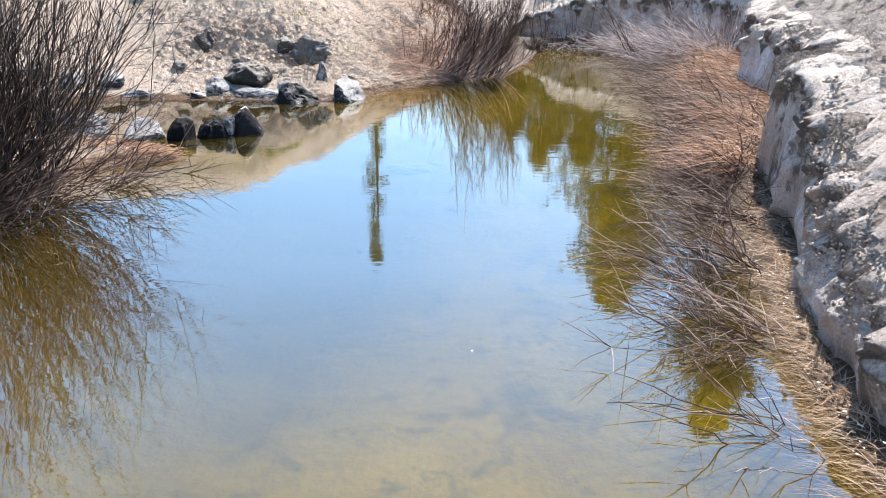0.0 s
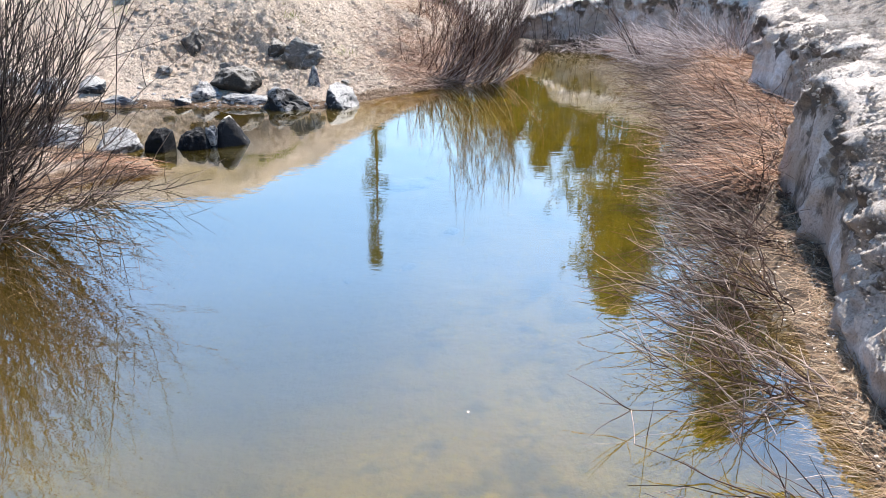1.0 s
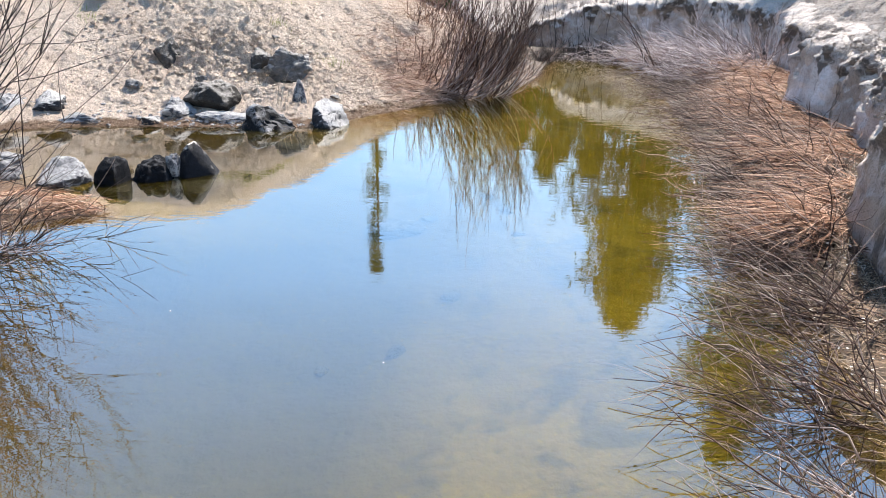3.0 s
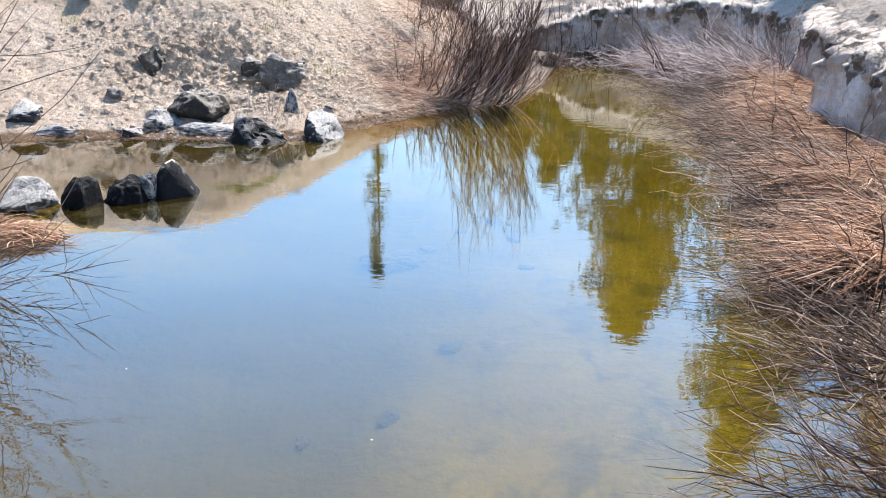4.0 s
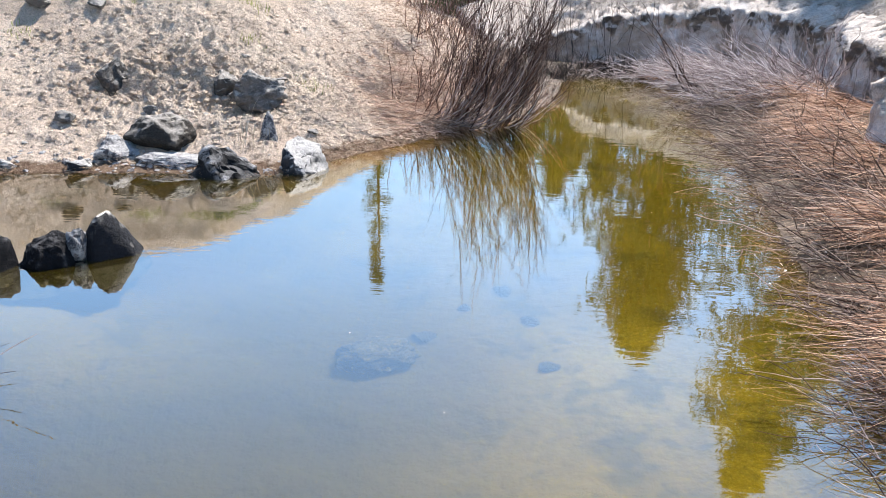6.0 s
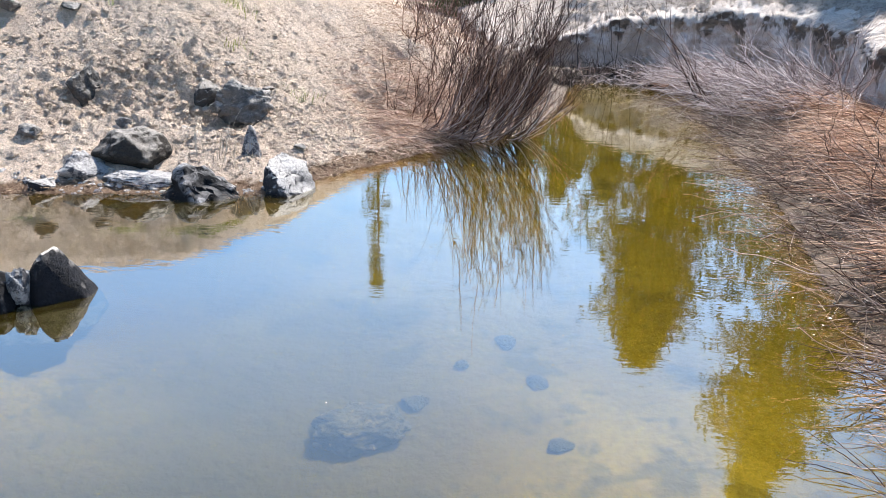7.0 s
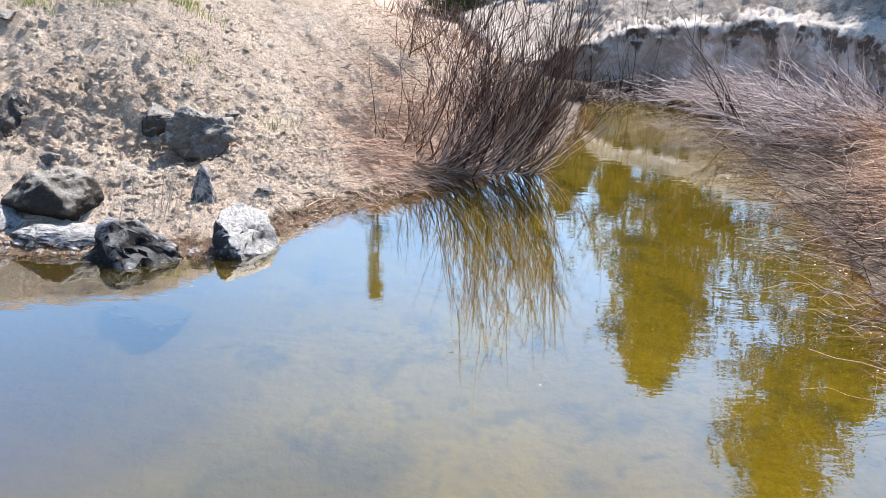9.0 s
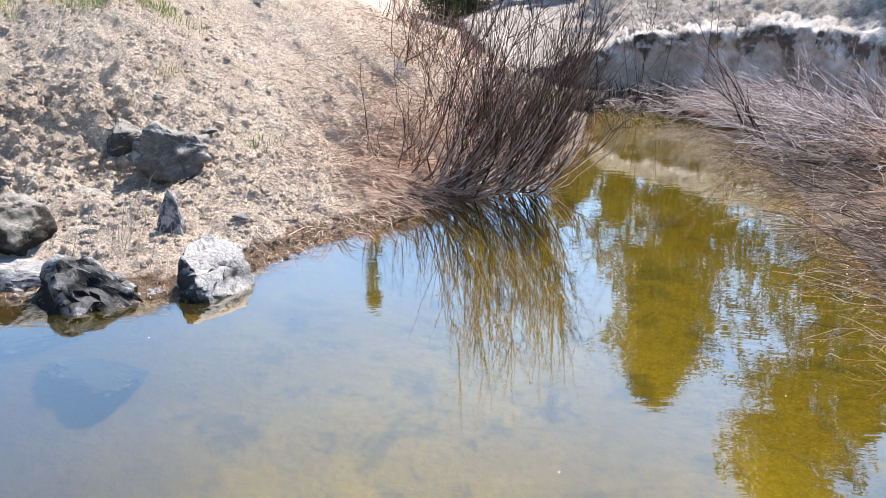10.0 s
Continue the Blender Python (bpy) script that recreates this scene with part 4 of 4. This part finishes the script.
blades("dead_grass", "orange dead grass clump at the far shore", "dead grass", slope_places(900, 3.4, 15.6, 0.25, 0.25, 284), RUST_STRAW, 0.4, 0.007, 3.3, 0.18, 285, 0.02, "stuff", 0.5)
blades("dead_grass", "reddish dead grass on the bank beside the willow", "dead grass", np.vstack([slope_places(3000, -0.8, 11.8, 0.4, 0.9, 75), slope_places(3500, -0.5, 18.0, 0.6, 3.2, 74), slope_places(2200, 0.3, 13.2, 0.4, 0.8, 73)]), PINK_STRAW, 0.24, 0.0048, -0.7, 0.12, 76)
blades("dead_grass", "long rusty grass hanging down the bank at the willow's foot", "dead grass", np.vstack([slope_places(1500, -0.62, 11.15, 0.2, 0.35, 275), slope_places(1000, -0.5, 11.9, 0.25, 0.5, 276)]), PINK_STRAW, 0.36, 0.005, -0.55, 0.14, 277, 0.01, "stuff", 0.45)
blades("dead_grass", "brown matted grass streaks on the upper bank", "dead grass", slope_places(2600, -0.95, 14.6, 0.55, 1.6, 288), BROWN_STRAW, 0.17, 0.0055, -0.8, 0.1, 289, 0.0, "stuff", 0.5)
blades("dead_grass", "short matted straw scattered over the soil slope", "dead grass", slope_places(20000, -2.3, 10.9, 1.6, 1.2, 77), PALE_STRAW, 0.065, 0.0026, -1.0, 0.12, 78, 0.0)
blades("dead_grass", "rusty wet grass on the sandy spit", "dead grass", slope_places(700, -2.65, 5.78, 0.25, 0.12, 79), RUST_STRAW, 0.14, 0.005, 0.1, 0.08, 80)
blades("dead_grass", "pale trampled twigs and straw below the near willow", "dead grass", slope_places(1200, -3.4, 4.8, 0.5, 0.8, 81), BROWN_STRAW, 0.25, 0.004, 0.3, 0.2, 82)
blades("submerged_straw", "brown straw mat lying under the shallow water", "dead grass", np.vstack([strip_places(900, 1.6, 5.0, 84, -0.2, 0.6), strip_places(900, 1.2, 2.8, 83, -1.2, 0.6)]), STRAW, 0.2, 0.003, 2.6, 0.02, 85, -0.03)
blades("dry_stalks", "thin pale dry grass stalks beside the rocks", "dead grass", slope_places(30, -2.0, 9.25, 0.14, 0.12, 86), PALE_STRAW, 0.3, 0.005, 1.2, 1.15, 87)


def shore_places(n, lo, hi, wide, seed):
    """Places scattered along the left shore."""
    r = np.random.default_rng(seed)
    line = np.array(soft(LEFT_SHORE, 0.05))
    line = line[(line[:, 1] > lo) & (line[:, 1] < hi)]
    return line[r.integers(len(line), size=n)] + r.normal(0, wide, (n, 2))


blades("shore_fringe", "rusty wet grass fringe along the waterline", "dead grass", shore_places(1500, 8.3, 10.8, 0.05, 88), BROWN_STRAW, 0.045, 0.003, -0.9, 0.15, 89)
for k, (x, y) in enumerate([(-3.49, 11.75), (-3.08, 12.1), (-2.85, 12.08), (-4.15, 11.55), (-2.52, 11.32), (-1.69, 10.88), (-4.82, 10.7), (-3.3, 12.0)]):
    blades("grass_tuft", "small fresh green grass tuft on the slope", "grass", slope_places(150 if k not in (4, 5, 6) else 25, x, y, 0.16 if k < 4 else 0.1, 0.07, 183 + k), GREEN_BLADE, 0.11, 0.006, 1.5, 1.0, 190 + k)


def crumbs(name, label, category, places, size, material, seed, squash=0.7, ground=None):
    """Loose angular crumbs lying on the ground, in one mesh."""
    r = np.random.default_rng(seed)
    n = len(places)
    g = (1 + 5 ** 0.5) / 2
    ico = np.array([(-1, g, 0), (1, g, 0), (-1, -g, 0), (1, -g, 0), (0, -1, g), (0, 1, g), (0, -1, -g), (0, 1, -g), (g, 0, -1), (g, 0, 1), (-g, 0, -1), (-g, 0, 1)]) / 1.9
    tri = np.array([(0, 11, 5), (0, 5, 1), (0, 1, 7), (0, 7, 10), (0, 10, 11), (1, 5, 9), (5, 11, 4), (11, 10, 2), (10, 7, 6), (7, 1, 8),
                    (3, 9, 4), (3, 4, 2), (3, 2, 6), (3, 6, 8), (3, 8, 9), (4, 9, 5), (2, 4, 11), (6, 2, 10), (8, 6, 7), (9, 8, 1)])
    z = np.maximum(land_at(places[:, 0], places[:, 1]), 0.0) if ground is None else ground
    s = size * r.uniform(0.3, 1.0, n) ** 1.6
    v = ico[None] * r.uniform(0.65, 1.3, (n, 12, 3)) * r.uniform(0.6, 1.3, (n, 1, 3)) * s[:, None, None]
    v[..., 2] *= squash
    a = r.uniform(0, 6.28, n)
    ca, sa = np.cos(a)[:, None], np.sin(a)[:, None]
    v[..., 0], v[..., 1] = v[..., 0] * ca - v[..., 1] * sa, v[..., 0] * sa + v[..., 1] * ca
    v += np.stack([places[:, 0], places[:, 1], z - s * 0.05], -1)[:, None]
    f = tri[None] + np.arange(n)[:, None, None] * 12
    return tagged(new(name, mesh_from(name, v.reshape(-1, 3), f.reshape(-1, 3), material, False)), label, category, kind="stuff")


crumbs("soil_clods", "loose grey brown soil clods between the rocks", "soil clods", slope_places(800, -2.9, 10.3, 0.7, 0.45, 101), 0.055, SOIL, 102)
crumbs("soil_clods", "small soil crumbs strewn over the slope", "soil clods", slope_places(2800, -2.8, 10.6, 1.8, 1.2, 103), 0.034, SOIL, 104)
crumbs("soil_clods", "broken soil crumbs on the bank above the water", "soil clods", slope_places(1800, -1.5, 10.0, 0.8, 0.6, 143), 0.026, SOIL, 144)
r_top = np.random.default_rng(120)
top_y = r_top.uniform(1.6, 9.0, 17000)
top_x = np.interp(top_y, [p[1] for p in WALL_POINTS[:20]], [p[0] for p in WALL_POINTS[:20]]) + 0.1 + 1.6 * r_top.uniform(0, 1, 17000) ** 1.4
crumbs("snow_lumps", "fine crumbs of dirty snow on the bank", "snow lumps", np.stack([top_x, top_y], -1), 0.0135, SNOW, 121, 0.8, ground_height(top_x, top_y)[1] - 0.004)


def lip_places(n, seed, drop, back):
    """Places strewn along the broken lip of the snow bank, with their heights."""
    r = np.random.default_rng(seed)
    w = np.array(soft(WALL_POINTS[2:-4], 0.05))
    run = np.concatenate([[0], np.cumsum(np.hypot(*np.diff(w, axis=0).T))]) + WALL_S[2]
    tan = np.gradient(w, axis=0)
    tan /= np.linalg.norm(tan, axis=1)[:, None]
    k = r.integers(len(w), size=n)
    keep = vnoise(run[k] * 1.9, run[k] * 0, 430) + 0.5 * vnoise(run[k] * 6, run[k] * 0, 431) > -0.35
    k = k[keep]
    off = r.uniform(-back, 0.03, len(k))
    at = w[k] + np.stack([-tan[k, 1], tan[k, 0]], 1) * off[:, None] + r.normal(0, 0.02, (len(k), 2))
    z = lip(run[k]) - np.where(off > -0.03, r.uniform(0, drop, len(k)), 0) + np.maximum(0, -off) * 0.35 + 0.01
    return at, z


for n_lump, size, seed in ((7000, 0.0115, 440), (1200, 0.018, 441)):
    at, at_z = lip_places(n_lump, seed, 0.1, 0.22)
    crumbs("snow_lumps", "small crumbs of dirty snow along the bank's lip", "snow lumps", at, size, SNOW, seed + 10, 0.9, at_z)
FOOT = strip_places(1600, 2.2, 7.5, 111, 0.7, 1.04)
crumbs("bark_chips", "pale mauve bark chips along the foot of the snow bank", "bark chips", FOOT, 0.0105, FLECK, 112, 0.5)
crumbs("pebbles", "pale pebbles along the waterline", "pebbles", slope_places(200, -3.0, 8.8, 1.3, 0.12, 105), 0.035, ROCK_PALE, 106)
r_scrap = np.random.default_rng(109)
SCRAPS = strip_places(900, 1.8, 13.0, 107, -0.25, 0.7)
crumbs("leaf_scraps", "white leaf scraps caught in the brush", "leaf scraps", SCRAPS, 0.0085, FLECK, 108, 0.4, np.maximum(land_at(SCRAPS[:, 0], SCRAPS[:, 1]), 0) + r_scrap.uniform(0, 0.16, 900) ** 1.3)


# ---- pines seen in the mirror of the pond ----
def pine(x, y, height, radius, seed, label, bare=0.1, dense=1.0, group="pines behind the snow bank"):
    r = np.random.default_rng(seed)
    root = new("pine_tree")
    z0 = float(max(ground_height(np.array([x]), np.array([y]))[1][0] if inside(np.array([x]), np.array([y]), BANK_POLY)[0] else land_at(x, y)[0], 0)) - 0.1
    root.location = (x, y, z0)
    tall = height - z0
    trunk, verts, faces = Strands(), [], []
    trunk.tube(arc((0, 0, 0), (r.normal(0, 0.01), 0, 1), tall, 0, 0.01, 10, r), 0.010 * tall + 0.02, 0.012, 7)
    part("trunk", trunk.mesh("trunk", TRUNK), root)
    limbs = Strands()
    clumps = []
    for _ in range(int(150 * dense)):
        u = bare + (0.985 - bare) * r.uniform() ** 0.85
        reach = radius * (1 - u) ** 0.62 * r.uniform(0.55, 1.1) * (1.0 + 0.25 * math.sin(u * 19 + seed)) + 0.12
        ang = r.uniform(0, 2 * math.pi)
        line = arc((0, 0, u * tall), (math.cos(ang), math.sin(ang), 0.12), reach, r.uniform(-0.25, 0.2), 0.03, 5, r)
        limbs.tube(line, 0.012 + 0.012 * (1 - u), 0.005)
        for w in np.linspace(0.3, 1.0, 6):
            p = line[int(round(w * 4))]
            clumps.append(p + r.normal(0, 0.07 + 0.05 * (1 - u), 3))
    part("limb_mass", limbs.mesh("limb_mass", TRUNK), root)["kind"] = "stuff"
    c = np.repeat(np.array(clumps), 9, axis=0)
    n = len(c)
    c = c + r.normal(0, 0.11, (n, 3))
    a, b = r.normal(0, 1, (n, 3)), r.normal(0, 1, (n, 3))
    a = a / np.linalg.norm(a, axis=1)[:, None] * r.uniform(0.08, 0.2, (n, 1))
    b = b / np.linalg.norm(b, axis=1)[:, None] * 0.04
    v = np.stack([c - a, c + b, c + a, c - b], 1).reshape(-1, 3)
    part("crown", mesh_from("crown", v, np.arange(4 * n).reshape(-1, 4), NEEDLE, False), root)["kind"] = "stuff"
    return tagged(root, label, "pine tree", group)


pine(6.1, 26.3, 11.2, 3.5, 201, "broad dark green pine mirrored in the pond", 0.05, 3.2)
pine(10.2, 24.8, 15.9, 3.6, 202, "tall dark green pine mirrored in the pond", 0.05, 3.0)
pine(10.6, 22.5, 9.5, 2.0, 203, "dark green pine behind the snow bank", 0.05, 1.3)
pine(-6.1, 45.7, 17.9, 1.1, 204, "slender tall pine with a mostly bare trunk", 0.12, 0.55)
for k, (x, y, h) in enumerate([(2.0, 31, 5.2), (3.1, 30, 6.3), (4.0, 32, 6.0), (4.9, 30, 6.2), (0.9, 33, 5.0), (7.4, 31, 7.5), (12.5, 30, 9), (14.5, 27, 8)]):
    pine(x, y, h, 1.2, 210 + k, "young dark green pine at the forest edge", 0.04, 0.7)
pine(-1.15, 31.0, 3.1, 1.1, 230, "small dark green pine sapling above the gully", 0.02, 0.9, "")

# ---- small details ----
willow("willow_sapling", [(2.5, 16.9, 0.35), (1.7, 16.6, 0.2)], 12, 1.9, (-0.05, 0.0, 1.0), 0.12, "thin dark upright willow shoots before the snow lip", (STEM_SHADED, STEM_SHADED), 62, 0.007, 5, "", -0.05)
place_rock(61, 4.5, 18.95, 1.3, (0.34, 0.26, 0.24), ROCK_MID, "dark stone lying on the snow slope", 30)
HILL = "flat stones on the hill"
for k, (x, y, wide) in enumerate([(-2.29, 13.16, 0.16), (-3.3, 11.95, 0.2), (-4.85, 11.14, 0.34), (-4.25, 11.3, 0.26), (-2.0, 10.75, 0.13), (-2.45, 10.95, 0.16), (-3.05, 9.75, 0.2), (-3.7, 9.35, 0.22), (-1.45, 9.75, 0.12)]):
    place_rock(63 + k, x, y, float(land_at(x, y)[0]) + 0.02, (wide, wide * 0.75, wide * 0.45), ROCK_GREY, "small flat grey stone lying on the soil slope", 50 * k, group=HILL)
place_rock(80, -0.5, 10.72, 0.1, (0.07, 0.06, 0.05), ROCK_PALE, "small white pebble beside a hollow in the bank", 0)
r_float = np.random.default_rng(140)
float_at = np.stack([r_float.uniform(-1.8, 1.6, 22), r_float.uniform(1.5, 8.5, 22)], -1)
crumbs("floating_scraps", "tiny pale scraps floating on the water", "leaf scraps", float_at, 0.0042, FLECK, 141, 0.25, np.full(22, 0.002))
